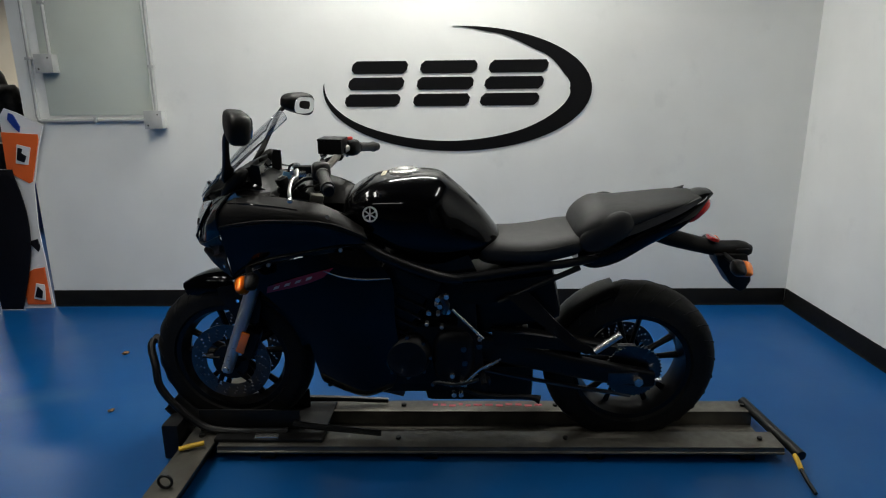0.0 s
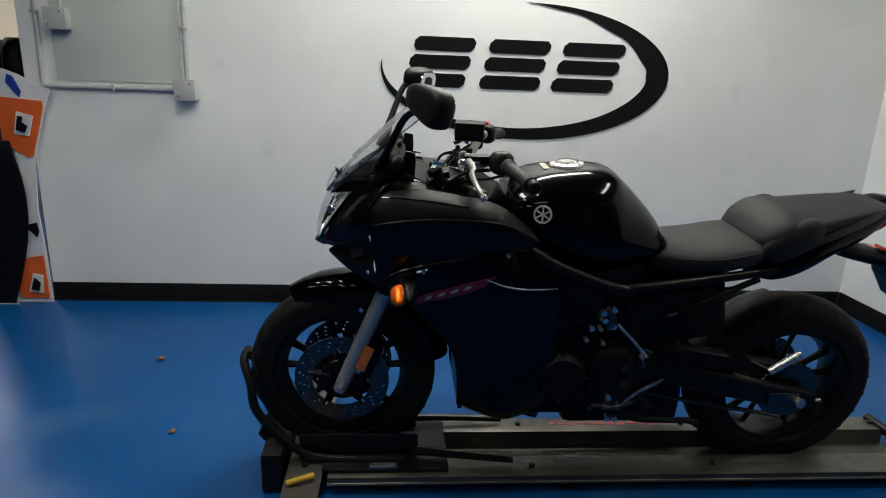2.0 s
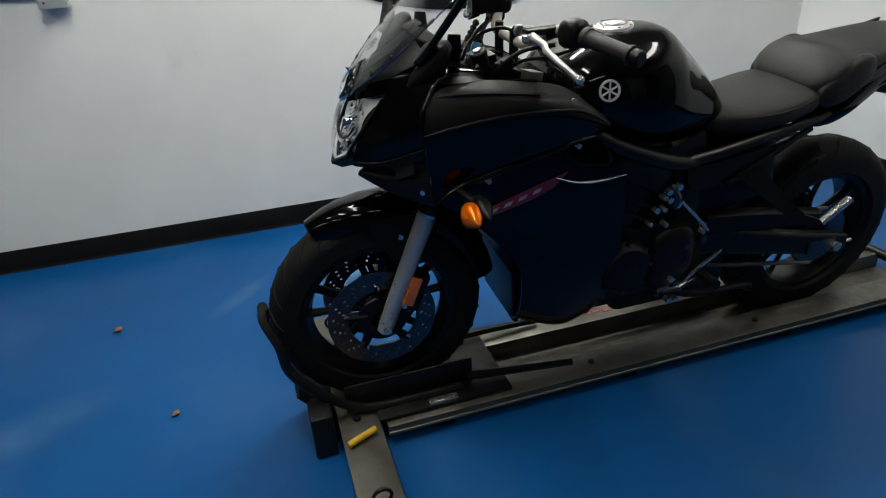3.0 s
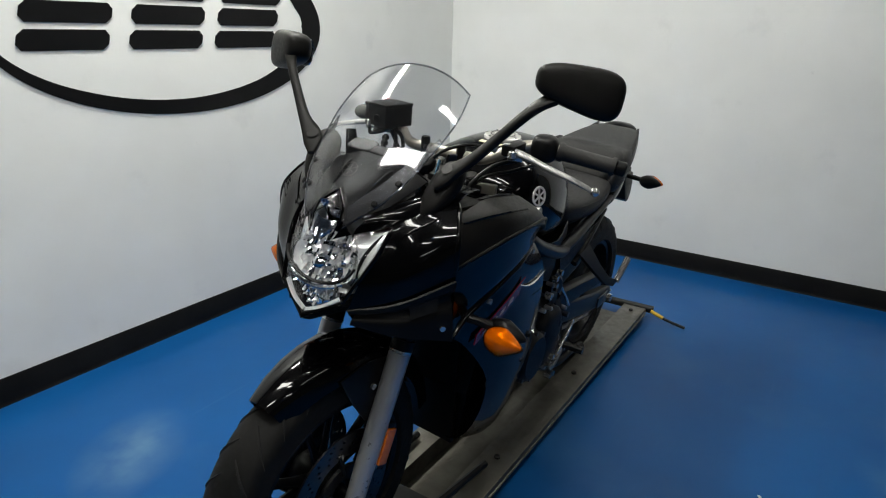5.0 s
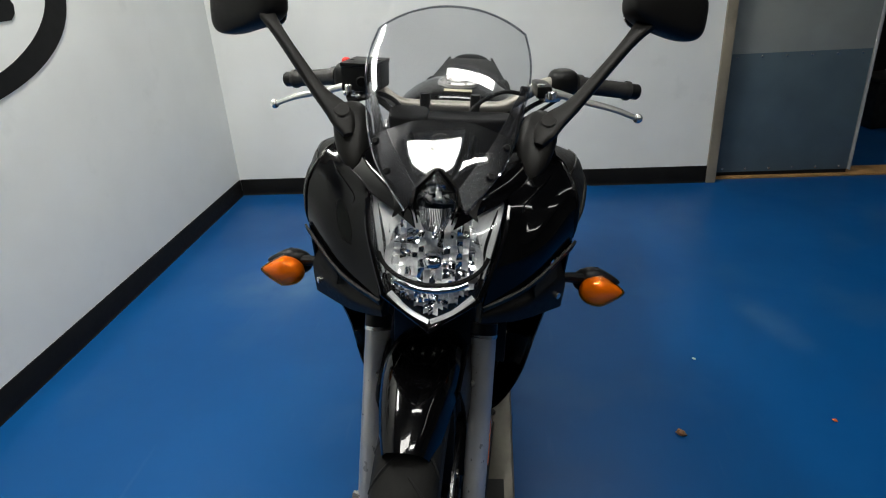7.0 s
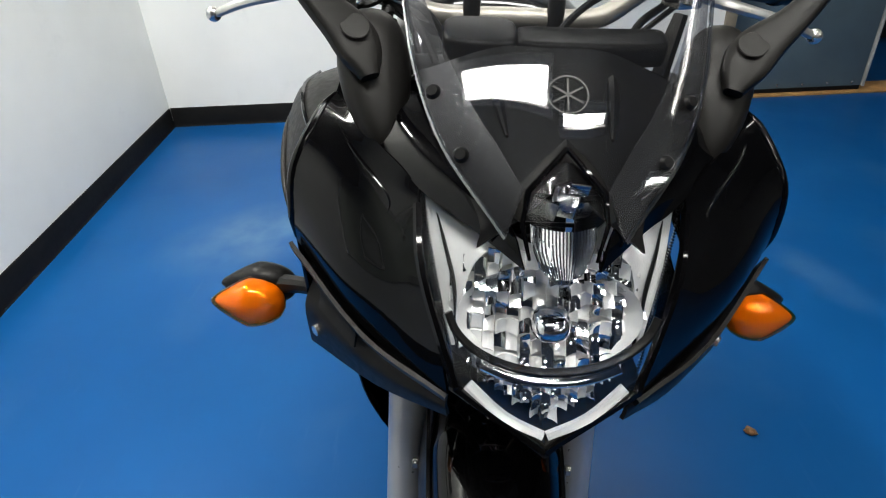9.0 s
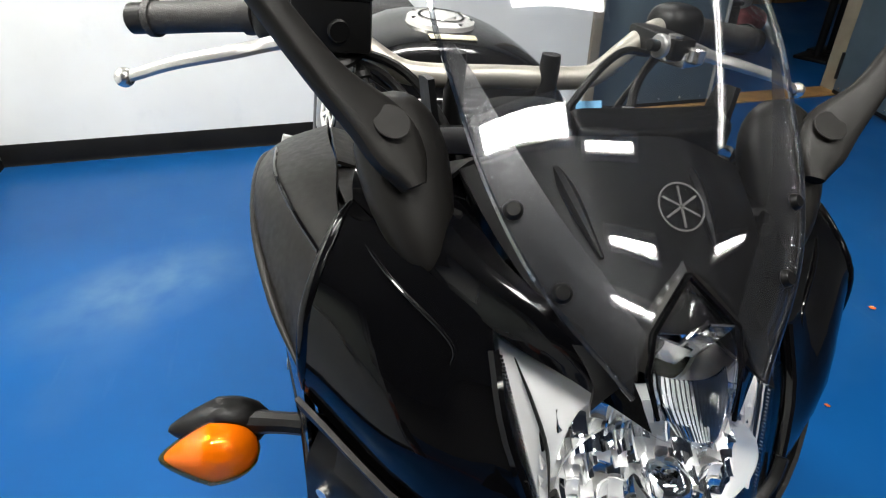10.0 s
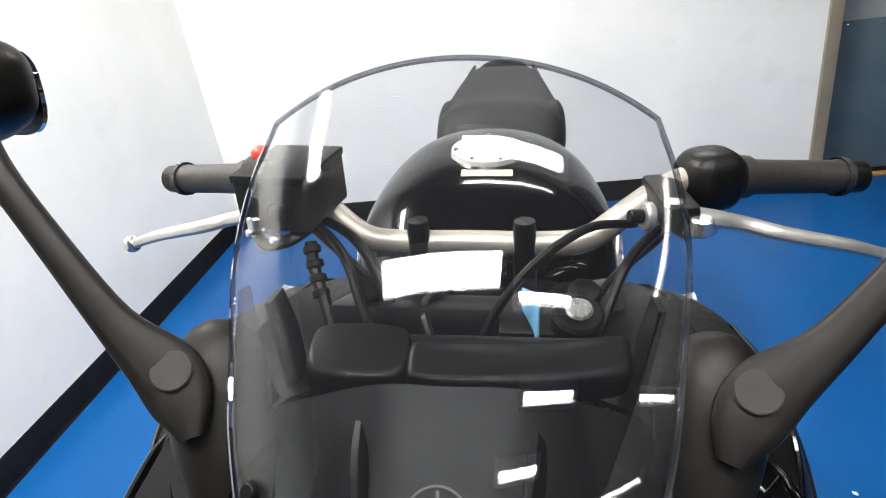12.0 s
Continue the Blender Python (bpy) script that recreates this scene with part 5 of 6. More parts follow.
# cables and hoses
for pts, r in (
    ([(0.318, 0.158, 1.010), (0.302, 0.152, 0.988), (0.272, 0.134, 0.955), (0.235, 0.118, 0.90)], 0.0062),
    ([(0.35, 0.168, 1.012), (0.318, 0.118, 0.985), (0.29, 0.075, 0.955), (0.25, 0.040, 0.90)], 0.0045),
    ([(0.33, 0.03, 0.955), (0.28, 0.045, 0.965), (0.24, 0.030, 0.945), (0.20, 0.010, 0.93)], 0.0050),
    ([(0.372, 0.175, 1.008), (0.32, 0.13, 1.000), (0.27, 0.10, 0.965), (0.22, 0.07, 0.90)], 0.005),
    ([(0.378, 0.185, 1.016), (0.33, 0.12, 1.010), (0.285, 0.08, 0.97), (0.24, 0.05, 0.90)], 0.005),
    ([(0.304, -0.140, 1.0385), (0.280, -0.095, 1.044), (0.245, -0.045, 1.020), (0.235, -0.01, 0.96), (0.26, 0.0, 0.87)], 0.004),
    ([(0.365, -0.19, 1.02), (0.31, -0.14, 1.0), (0.26, -0.11, 0.95), (0.25, -0.09, 0.88)], 0.005),
    ([(0.40, -0.22, 1.015), (0.36, -0.17, 0.99), (0.31, -0.12, 0.97), (0.26, -0.06, 0.90)], 0.004),
):
    part("control_cable", tube(B(), pts, r, 8, 6), M_DARK, bike)
for k in range(4):
    h = V((0.316, 0.1575, 1.007)).lerp(V((0.290, 0.1455, 0.974)), k / 3)
    part("hose_sleeve", cyl(B(), h, h + V((-0.004, -0.002, -0.006)), 0.0088, n=12, bev=0.001), M_DARK, bike)
part("steering_head", cyl(B(), (0.33, 0, 0.80), (0.285, 0, 0.93), 0.035, n=18), M_FRAME, bike)

# ---- fuel tank
TANK = [  # x, top, bottom, half width, squareness
    (0.418, 0.895, 0.860, 0.085, 2.0), (0.432, 0.924, 0.830, 0.118, 2.2), (0.455, 0.948, 0.815, 0.148, 2.6), (0.510, 0.978, 0.790, 0.168, 2.65), (0.560, 0.991, 0.755, 0.176, 2.6),
    (0.620, 0.998, 0.720, 0.179, 2.55), (0.690, 1.001, 0.700, 0.173, 2.5), (0.745, 0.993, 0.688, 0.162, 2.35), (0.790, 0.960, 0.680, 0.148, 2.15),
    (0.840, 0.914, 0.690, 0.132, 2.1), (0.890, 0.862, 0.715, 0.114, 2.1), (0.925, 0.816, 0.745, 0.092, 2.0), (0.945, 0.790, 0.765, 0.06, 2.0)]


def ringx(x, top, bot, hw, p, n=32, low=0.45):
    out = []
    mid = bot + (top - bot) * low
    for k in range(n):
        a = 2 * math.pi * k / n
        c, s = math.cos(a), math.sin(a)
        y = hw * math.copysign(abs(c) ** (2 / p), c)
        h = (top - mid) if s > 0 else (mid - bot)
        out.append(V((x, y, mid + h * math.copysign(abs(s) ** (2 / p), s))))
    return out


def bodyx(rows, steps=3, n=32, low=0.45):
    fine = [cr([V(r[a:b] + (0,) * (3 - (b - a))) for r in rows], steps) for a, b in ((0, 3), (3, 5))]
    return loft(B(), [ringx(p.x, p.y, p.z, q.x, q.y, n, low) for p, q in zip(*fine)])


tank = part("fuel_tank", bodyx(TANK, 4, 40, 0.42), M_GLOSS, bike, "gloss black fuel tank", angle=60)
cap = part("filler_cap", lathe(B(), [(0.0, 0.010), (0.020, 0.010), (0.022, 0.007), (0.042, 0.007), (0.049, 0.004), (0.051, -0.004)], (0, 0, 0), "z", 40), M_CAP, tank, "brushed silver filler cap")
cap.matrix_basis = pose(0.622, 0.002, 0.998, 0, -4, 0)
part("cap_ring", lathe(B(), [(0.034, 0.0085), (0.032, 0.0095), (0.030, 0.0085)], (0, 0, 0), "z", 36, True), M_DARK, cap)
for k in range(7):
    a = 2 * math.pi * k / 7
    part("cap_bolt", cyl(B(), (0.043 * math.cos(a), 0.043 * math.sin(a), 0.004), (0.043 * math.cos(a), 0.043 * math.sin(a), 0.008), 0.003, n=8), M_STEEL, cap)
part("warning_label", box(B(), (0.555, 0.0, 0.9910), (0.016, 0.066, 0.0012), ry(-8), 0.0003), M_LABEL, tank, "small cream warning label")
for s in (-1, 1):
    bm = lathe(B(), [(0.026, 0), (0.0255, 0.003), (0.0205, 0.003), (0.020, 0)], (0, 0, 0), "z", 32)
    for k in range(3):
        box(bm, (0, 0, 0.0018), (0.040, 0.0045, 0.002), rz(60 * k + 30))
    bmesh.ops.transform(bm, matrix=Matrix.Translation((0.524, s * 0.1685, 0.895)) @ rz(s * 13) @ rx(-s * 80), verts=bm.verts)
    part("tank_badge", bm, M_BADGE, tank, "round silver emblem")
    g = surf([[(0.60, s * 0.16, 0.745), (0.72, s * 0.166, 0.72), (0.84, s * 0.142, 0.745)], [(0.62, s * 0.158, 0.70), (0.73, s * 0.160, 0.682), (0.86, s * 0.138, 0.70)], [(0.66, s * 0.14, 0.675), (0.75, s * 0.142, 0.662), (0.87, s * 0.13, 0.675)]], 3, 3)
    part("tank_side_cover", sheet(B(), g, 0.003, (0.7, 0, 0.75)), M_DARK, bike)

# added board that hides the blue floor between tyre and lower fairing
part("gap_blocker", box(B(), (0.322, 0, 0.440), (0.016, 0.23, 0.43), ry(-4), 0.006), M_DARK, bike, "black board added behind the front wheel to darken the gap")
part("gearbox_block", box(B(), (0.735, 0, 0.560), (0.21, 0.17, 0.22), None, 0.02), M_ENGINE, bike, "black engine casing under the tank")
# bright bolt heads on the left engine covers
for x, z in ((0.731, 0.579), (0.736, 0.543), (0.748, 0.494), (0.697, 0.505), (0.822, 0.433), (0.818, 0.394), (0.824, 0.356), (0.784, 0.315), (0.781, 0.270), (0.827, 0.268), (0.877, 0.447)):
    part("bolt", cyl(B(), (x, -0.150, z), (x, -0.176, z), 0.0075, 0.0070, 10, 0.002), M_LEVER, bike)

# ---- seats and tail
SEAT = [(0.868, 0.745, 0.710, 0.070, 2.6), (0.885, 0.776, 0.690, 0.105, 2.6), (0.93, 0.786, 0.682, 0.125, 2.7), (1.00, 0.784, 0.685, 0.142, 2.8), (1.08, 0.790, 0.695, 0.150, 2.9),
        (1.15, 0.803, 0.712, 0.148, 2.9), (1.20, 0.808, 0.725, 0.140, 2.9), (1.235, 0.804, 0.745, 0.12, 2.6)]
seat = part("rider_seat", bodyx(SEAT, 4, 36, 0.55), M_SEAT, bike, "black vinyl rider seat", angle=60)
for s in (-1, 1):
    part("seam", tube(B(), [(0.915, s * 0.112, 0.758), (0.98, s * 0.134, 0.755), (1.08, s * 0.148, 0.762), (1.17, s * 0.143, 0.779), (1.215, s * 0.128, 0.787)], 0.0022, 6, 5), M_SEAT, seat)
PILL = [(1.190, 0.812, 0.794, 0.07, 2.2), (1.198, 0.830, 0.780, 0.110, 2.6), (1.216, 0.858, 0.768, 0.136, 2.6), (1.245, 0.884, 0.762, 0.148, 2.6), (1.282, 0.898, 0.772, 0.150, 2.7), (1.36, 0.896, 0.812, 0.140, 2.9),
        (1.46, 0.906, 0.852, 0.120, 3.0), (1.55, 0.916, 0.882, 0.098, 2.8), (1.60, 0.917, 0.902, 0.075, 2.6), (1.618, 0.914, 0.912, 0.05, 2.2)]
ps = part("pillion_seat", bodyx(PILL, 4, 36, 0.5), M_SEAT, bike, "stepped black vinyl pillion seat", angle=60)
for s in (-1, 1):
    part("side_wing", blob(B(), (1.290, s * 0.128, 0.818), (0.095, 0.028, 0.050), 2.4, 24, 16, ry(-32)), M_SEAT, ps)
TAIL = [(1.205, 0.750, 0.690, 0.120, 2.6), (1.26, 0.770, 0.672, 0.135, 2.8), (1.34, 0.812, 0.690, 0.135, 2.9), (1.44, 0.862, 0.746, 0.120, 2.9), (1.54, 0.894, 0.796, 0.100, 2.8), (1.60, 0.916, 0.846, 0.082, 2.6), (1.630, 0.926, 0.892, 0.066, 2.2), (1.655, 0.927, 0.915, 0.04, 2.0)]
part("tail_cowl", bodyx(TAIL, 4, 36, 0.5), M_GLOSS, bike, "gloss black tail cowl", angle=60)
for s in (-1, 1):
    g = surf([[(1.28, s * 0.142, 0.800), (1.40, s * 0.134, 0.848), (1.53, s * 0.106, 0.895), (1.60, s * 0.084, 0.922)], [(1.27, s * 0.146, 0.775), (1.40, s * 0.138, 0.822), (1.53, s * 0.110, 0.872), (1.595, s * 0.088, 0.905)]], 2, 4)
    part("grab_rail", sheet(B(), g, 0.008, (1.4, 0, 0.8)), M_RAIL, bike, "satin grey grab rail")
tl = part("tail_light", blob(B(), (1.606, 0, 0.866), (0.058, 0.078, 0.024), 2.8, 24, 14, ry(-46)), M_REDLENS, bike, "red tail light")
# rear mudguard, plate bracket, rear indicators
mg = part("rear_mudguard", tube(B(), [(1.46, 0, 0.785), (1.55, 0, 0.754), (1.655, 0, 0.727), (1.72, 0, 0.714), (1.79, 0, 0.715), (1.828, 0, 0.708)], [0.032, 0.032, 0.030, 0.030, 0.028, 0.018], 14, 5, 0.75), M_MATTE, bike, "black rear mudguard arm")
part("plate_bracket", prism(B(), [(1.690, 0.705), (1.800, 0.705), (1.815, 0.655), (1.826, 0.608), (1.812, 0.578), (1.792, 0.568), (1.762, 0.586), (1.738, 0.625), (1.708, 0.662)], -0.045, 0.045, "xz", 0.006), M_DARK, mg, "black plate bracket")
part("plate_light", box(B(), (1.79, 0, 0.708), (0.05, 0.06, 0.025), None, 0.006), M_DARK, mg)
part("rear_reflector", box(B(), (1.69, 0, 0.752), (0.03, 0.05, 0.012), ry(14), 0.003), M_REDLENS, mg)
for s in (-1, 1):
    a2 = part("rear_indicator", tube(B(), [(1.725, s * 0.015, 0.70), (1.73, s * 0.06, 0.698), (1.735, s * 0.105, 0.694)], 0.010, 10, 3), M_DARK, mg, "amber rear indicator on a black stalk")
    def drop2(q):
        t = max(0.0, q.y)
        return V((q.x * (1 - 0.5 * t), q.y, q.z * (1 - 0.55 * t)))
    turn = rz(0) if s > 0 else rz(180)
    part("housing", blob(B(), (1.732, s * 0.140, 0.692), (0.024, 0.046, 0.028), 2.2, 16, 12, turn, drop2), M_DARK, mg)
    part("amber_lens", blob(B(), (1.752, s * 0.142, 0.690), (0.024, 0.046, 0.027), 2.2, 16, 12, turn, drop2), M_AMBER, mg)
hug = []
for k in range(8):
    a = radians(104 + k * 8)
    hug.append([V((WB + (R_R + 0.012 - 0.020 * abs(t) ** 3) * math.cos(a), 0.078 * t, Z_R + (R_R + 0.012 - 0.020 * abs(t) ** 3) * math.sin(a))) for t in (-1, -0.66, -0.33, 0, 0.33, 0.66, 1)])
part("rear_hugger", sheet(B(), hug, 0.003, (WB, 0, Z_R)), M_DARK, bike)

# ---- frame, engine, swingarm
for s in (-1, 1):
    part("main_tube", tube(B(), [(0.335, s * 0.05, 0.82), (0.43, s * 0.14, 0.805), (0.50, s * 0.166, 0.785), (0.575, s * 0.170, 0.745), (0.695, s * 0.166, 0.694), (0.775, s * 0.158, 0.668), (0.82, s * 0.155, 0.664)], [0.022, 0.022, 0.021, 0.020, 0.020, 0.019, 0.017], 14, 4), M_FRAME, bike, "satin black frame tube")
    part("pivot_plate", prism(B(), [(0.755, 0.672), (0.830, 0.672), (0.862, 0.600), (0.872, 0.430), (0.850, 0.360), (0.800, 0.380), (0.805, 0.540), (0.770, 0.630)], s * 0.128, s * 0.142, bev=0.004), M_DARK, bike, "black frame plate at the swingarm pivot")
    part("seat_rail", tube(B(), [(0.76, s * 0.155, 0.664), (0.90, s * 0.152, 0.678), (1.06, s * 0.140, 0.698), (1.24, s * 0.125, 0.722), (1.42, s * 0.10, 0.775)], [0.017, 0.016, 0.015, 0.014, 0.012], 12, 4), M_FRAME, bike, "satin black seat rail")
    part("lower_rail", tube(B(), [(0.94, s * 0.150, 0.575), (1.06, s * 0.145, 0.632), (1.21, s * 0.130, 0.695)], 0.010, 10, 4), M_FRAME, bike)
    g = surf([[(0.80, s * 0.150, 0.645), (0.95, s * 0.150, 0.655), (1.14, s * 0.140, 0.675)], [(0.81, s * 0.155, 0.600), (0.92, s * 0.152, 0.605), (1.05, s * 0.145, 0.632)], [(0.83, s * 0.14, 0.565), (0.90, s * 0.14, 0.568), (0.97, s * 0.14, 0.585)]], 3, 3)
    part("side_cover", sheet(B(), g, 0.004, (0.95, 0, 0.65)), M_MATTE, bike, "textured black side cover")
    part("rear_brace", tube(B(), [(0.783, s * 0.172, 0.562), (0.835, s * 0.176, 0.510), (0.888, s * 0.176, 0.454)], 0.005, 8, 3), M_ALU, bike)

eng = part("engine", box(B(), (0.66, 0, 0.37), (0.40, 0.30, 0.24), None, 0.035), M_ENGINE, bike, "black four-cylinder engine block")
part("cylinder_block", box(B(), (0.575, 0, 0.56), (0.19, 0.31, 0.20), ry(28), 0.02), M_ENGINE, eng)
for k in range(4):
    part("cooling_fin", box(B(), (0.545 + 0.018 * k, 0, 0.505 + 0.034 * k), (0.215, 0.335, 0.008), ry(28), 0.002), M_ENGINE, eng)
part("cylinder_head", box(B(), (0.65, 0, 0.665), (0.19, 0.33, 0.075), ry(28), 0.015), M_ENGINE, eng)
part("sump", box(B(), (0.66, 0, 0.225), (0.26, 0.18, 0.08), None, 0.02), M_ENGINE, eng)
for s, r in ((-1, 0.082), (1, 0.092)):
    cov = part("crank_cover", cyl(B(), (0.630, s * 0.14, 0.385), (0.630, s * 0.197, 0.385), r, r * 0.92, 32, 0.010), M_ENGINE, eng, "round black engine cover")
    for k in range(8):
        a = 2 * math.pi * k / 8
        part("bolt", cyl(B(), (0.630 + r * 0.95 * math.cos(a), s * 0.176, 0.385 + r * 0.95 * math.sin(a)), (0.630 + r * 0.95 * math.cos(a), s * 0.19, 0.385 + r * 0.95 * math.sin(a)), 0.006, n=8), M_STEEL, cov)
    part("sprocket_cover", blob(B(), (0.790, s * 0.150, 0.375), (0.075, 0.035, 0.10), 3.0, 24, 12), M_ENGINE, eng)
    for x, z in ((0.735, 0.600), (0.742, 0.575), (0.770, 0.556), (0.765, 0.610), (0.705, 0.55)):
        part("bolt", cyl(B(), (x, s * 0.165, z), (x, s * 0.182, z), 0.009, n=8), M_ALU, eng)
    part("clutch_pipe", tube(B(), [(0.745, s * 0.16, 0.61), (0.765, s * 0.175, 0.58), (0.755, s * 0.175, 0.55)], 0.012, 8, 3), M_STEEL, eng)
part("radiator", box(B(), (0.372, 0, 0.52), (0.035, 0.30, 0.26), ry(20), 0.006), M_DARK, bike, "black radiator behind the front wheel")
for y in (-0.105, -0.035, 0.035, 0.105):
    part("exhaust_header", tube(B(), [(0.50, y, 0.60), (0.42, y, 0.52), (0.39, y * 0.9, 0.38), (0.44, y * 0.7, 0.235), (0.60, y * 0.5, 0.165)], 0.018, 10, 5), M_STEEL, bike)
part("battery_box", box(B(), (1.00, 0, 0.565), (0.30, 0.22, 0.21), ry(-12), 0.03), M_DARK, bike, "black box under the seat")
part("exhaust_box", box(B(), (0.88, 0.02, 0.215), (0.40, 0.20, 0.15), None, 0.03), M_ENGINE, bike, "black underbelly exhaust box")
part("belly_panel", box(B(), (0.455, 0, 0.345), (0.17, 0.25, 0.27), ry(8), 0.03), M_DARK, bike, "dark inner belly panel")
part("muffler", tube(B(), [(0.92, 0.13, 0.21), (1.02, 0.15, 0.235), (1.14, 0.155, 0.27)], [0.045, 0.052, 0.045], 16, 4), M_ENGINE, bike, "short black muffler")

for s in (-1, 1):
    sw = part("swingarm", loft(B(), [[V((x, s * (yc + 0.5 * wy * math.copysign(abs(math.cos(a)) ** 0.5, math.cos(a))), z + 0.5 * hz * math.copysign(abs(math.sin(a)) ** 0.5, math.sin(a)))) for a in [2 * math.pi * k / 16 for k in range(16)]] for x, yc, wy, z, hz in ((0.84, 0.11, 0.05, 0.40, 0.11), (0.95, 0.112, 0.05, 0.380, 0.095), (1.12, 0.118, 0.045, 0.338, 0.085), (1.30, 0.120, 0.040, 0.296, 0.080), (1.46, 0.120, 0.036, 0.268, 0.070), (1.50, 0.120, 0.030, 0.264, 0.055))]), M_FRAME, bike, "black steel swingarm")
    part("axle_plate", box(B(), (1.385, s * 0.142, 0.277), (0.105, 0.006, 0.045), None, 0.002), M_STEEL, sw)
    part("axle_nut", cyl(B(), (WB, s * 0.145, Z_R), (WB, s * 0.162, Z_R), 0.017, n=6), M_ALU, sw)
    part("adjuster", cyl(B(), (1.49, s * 0.128, 0.264), (1.525, s * 0.128, 0.264), 0.006, n=8), M_ALU, sw)
part("swingarm_bridge", box(B(), (1.00, 0, 0.40), (0.12, 0.2, 0.06), None, 0.015), M_FRAME, bike)
g = surf([[(0.92, -0.10, 0.470), (1.12, -0.105, 0.448), (1.36, -0.105, 0.404)], [(0.92, -0.132, 0.462), (1.12, -0.135, 0.438), (1.36, -0.132, 0.394)], [(0.93, -0.136, 0.40), (1.12, -0.138, 0.392), (1.34, -0.134, 0.364)]], 3, 5)
part("chain_guard", sheet(B(), g, 0.003, (1.1, 0, 0.38)), M_DARK, bike, "black chain guard")
peg = part("passenger_peg", tube(B(), [(1.262, -0.212, 0.424), (1.302, -0.214, 0.457), (1.342, -0.216, 0.490)], [0.0115, 0.0125, 0.0125], 12, 2), M_ALU, bike, "bare aluminium folding peg")
part("peg_hanger", loft(B(), [[V((x + dx, -y + dy, z + dz)) for dx, dy, dz in ((-w, -0.008, -0.006), (w, -0.008, 0.006), (w, 0.008, 0.006), (-w, 0.008, -0.006))] for x, y, z, w in ((1.00, 0.150, 0.610, 0.040), (1.10, 0.172, 0.520, 0.026), (1.19, 0.192, 0.445, 0.020), (1.255, 0.204, 0.418, 0.022))]), M_DARK, bike, "black passenger peg hanger")
# shock
bm = B()
pts = []
for k in range(61):
    a = 2 * math.pi * k / 10
    u = k / 60
    c = V((0.93 + 0.13 * u, -0.03, 0.50 + 0.10 * u))
    ax = V((0.13, 0, 0.10)).normalized()
    pts.append(c + V((0, 1, 0)) * 0.034 * math.cos(a) + ax.cross(V((0, 1, 0))) * 0.034 * math.sin(a))
part("shock_spring", tube(bm, pts, 0.0065, 8, 1), M_SPRING, bike, "red rear shock spring")
part("shock_body", cyl(B(), (0.90, -0.03, 0.475), (1.10, -0.03, 0.63), 0.022, n=16), M_STEEL, bike)
# left foot controls
for s in (-1, 1):
    br = part("foot_bracket", loft(B(), [[V((x + dx, s * y, z + dz)) for dx, dz in ((-0.02, -w), (0.02, -w), (0.02, w), (-0.02, w))] for x, y, z, w in ((0.85, 0.150, 0.45, 0.03), (0.86, 0.166, 0.38, 0.050), (0.875, 0.170, 0.30, 0.03))]), M_ENGINE, bike)
    for x, z in ((0.822, 0.416), (0.826, 0.362), (0.876, 0.427), (0.906, 0.290)):
        part("bolt", cyl(B(), (x, s * 0.16, z), (x, s * 0.186, z), 0.010, n=10), M_STEEL, br)
    part("foot_peg", tube(B(), [(0.885, s * 0.17, 0.315), (0.892, s * 0.21, 0.312), (0.895, s * 0.25, 0.312)], [0.012, 0.013, 0.014], 10, 2), M_DARK, br, "black rubber foot peg")
    part("heel_plate", tube(B(), [(0.824, s * 0.180, 0.272), (0.850, s * 0.184, 0.308), (0.890, s * 0.184, 0.342), (0.925, s * 0.182, 0.360), (0.950, s * 0.180, 0.378)], [0.007, 0.010, 0.013, 0.011, 0.006], 8, 4, 0.5), M_ALU, br, "bare aluminium heel plate")
part("shift_lever", tube(B(), [(0.875, -0.185, 0.300), (0.80, -0.195, 0.285), (0.73, -0.205, 0.300), (0.715, -0.225, 0.302)], 0.007, 8, 4), M_STEEL, bike)
for x, z in ((0.783, 0.318), (0.780, 0.285), (0.817, 0.285), (0.788, 0.242), (0.813, 0.242)):
    part("engine_bolt", cyl(B(), (x, -0.175, z), (x, -0.196, z), 0.009, n=8), M_ALU, eng)
part("side_stand", tube(B(), [(0.80, -0.12, 0.235), (0.90, -0.165, 0.222), (1.05, -0.175, 0.222), (1.09, -0.18, 0.215)], [0.012, 0.011, 0.010, 0.016], 10, 4), M_BLKSTEEL, bike, "folded black side stand")


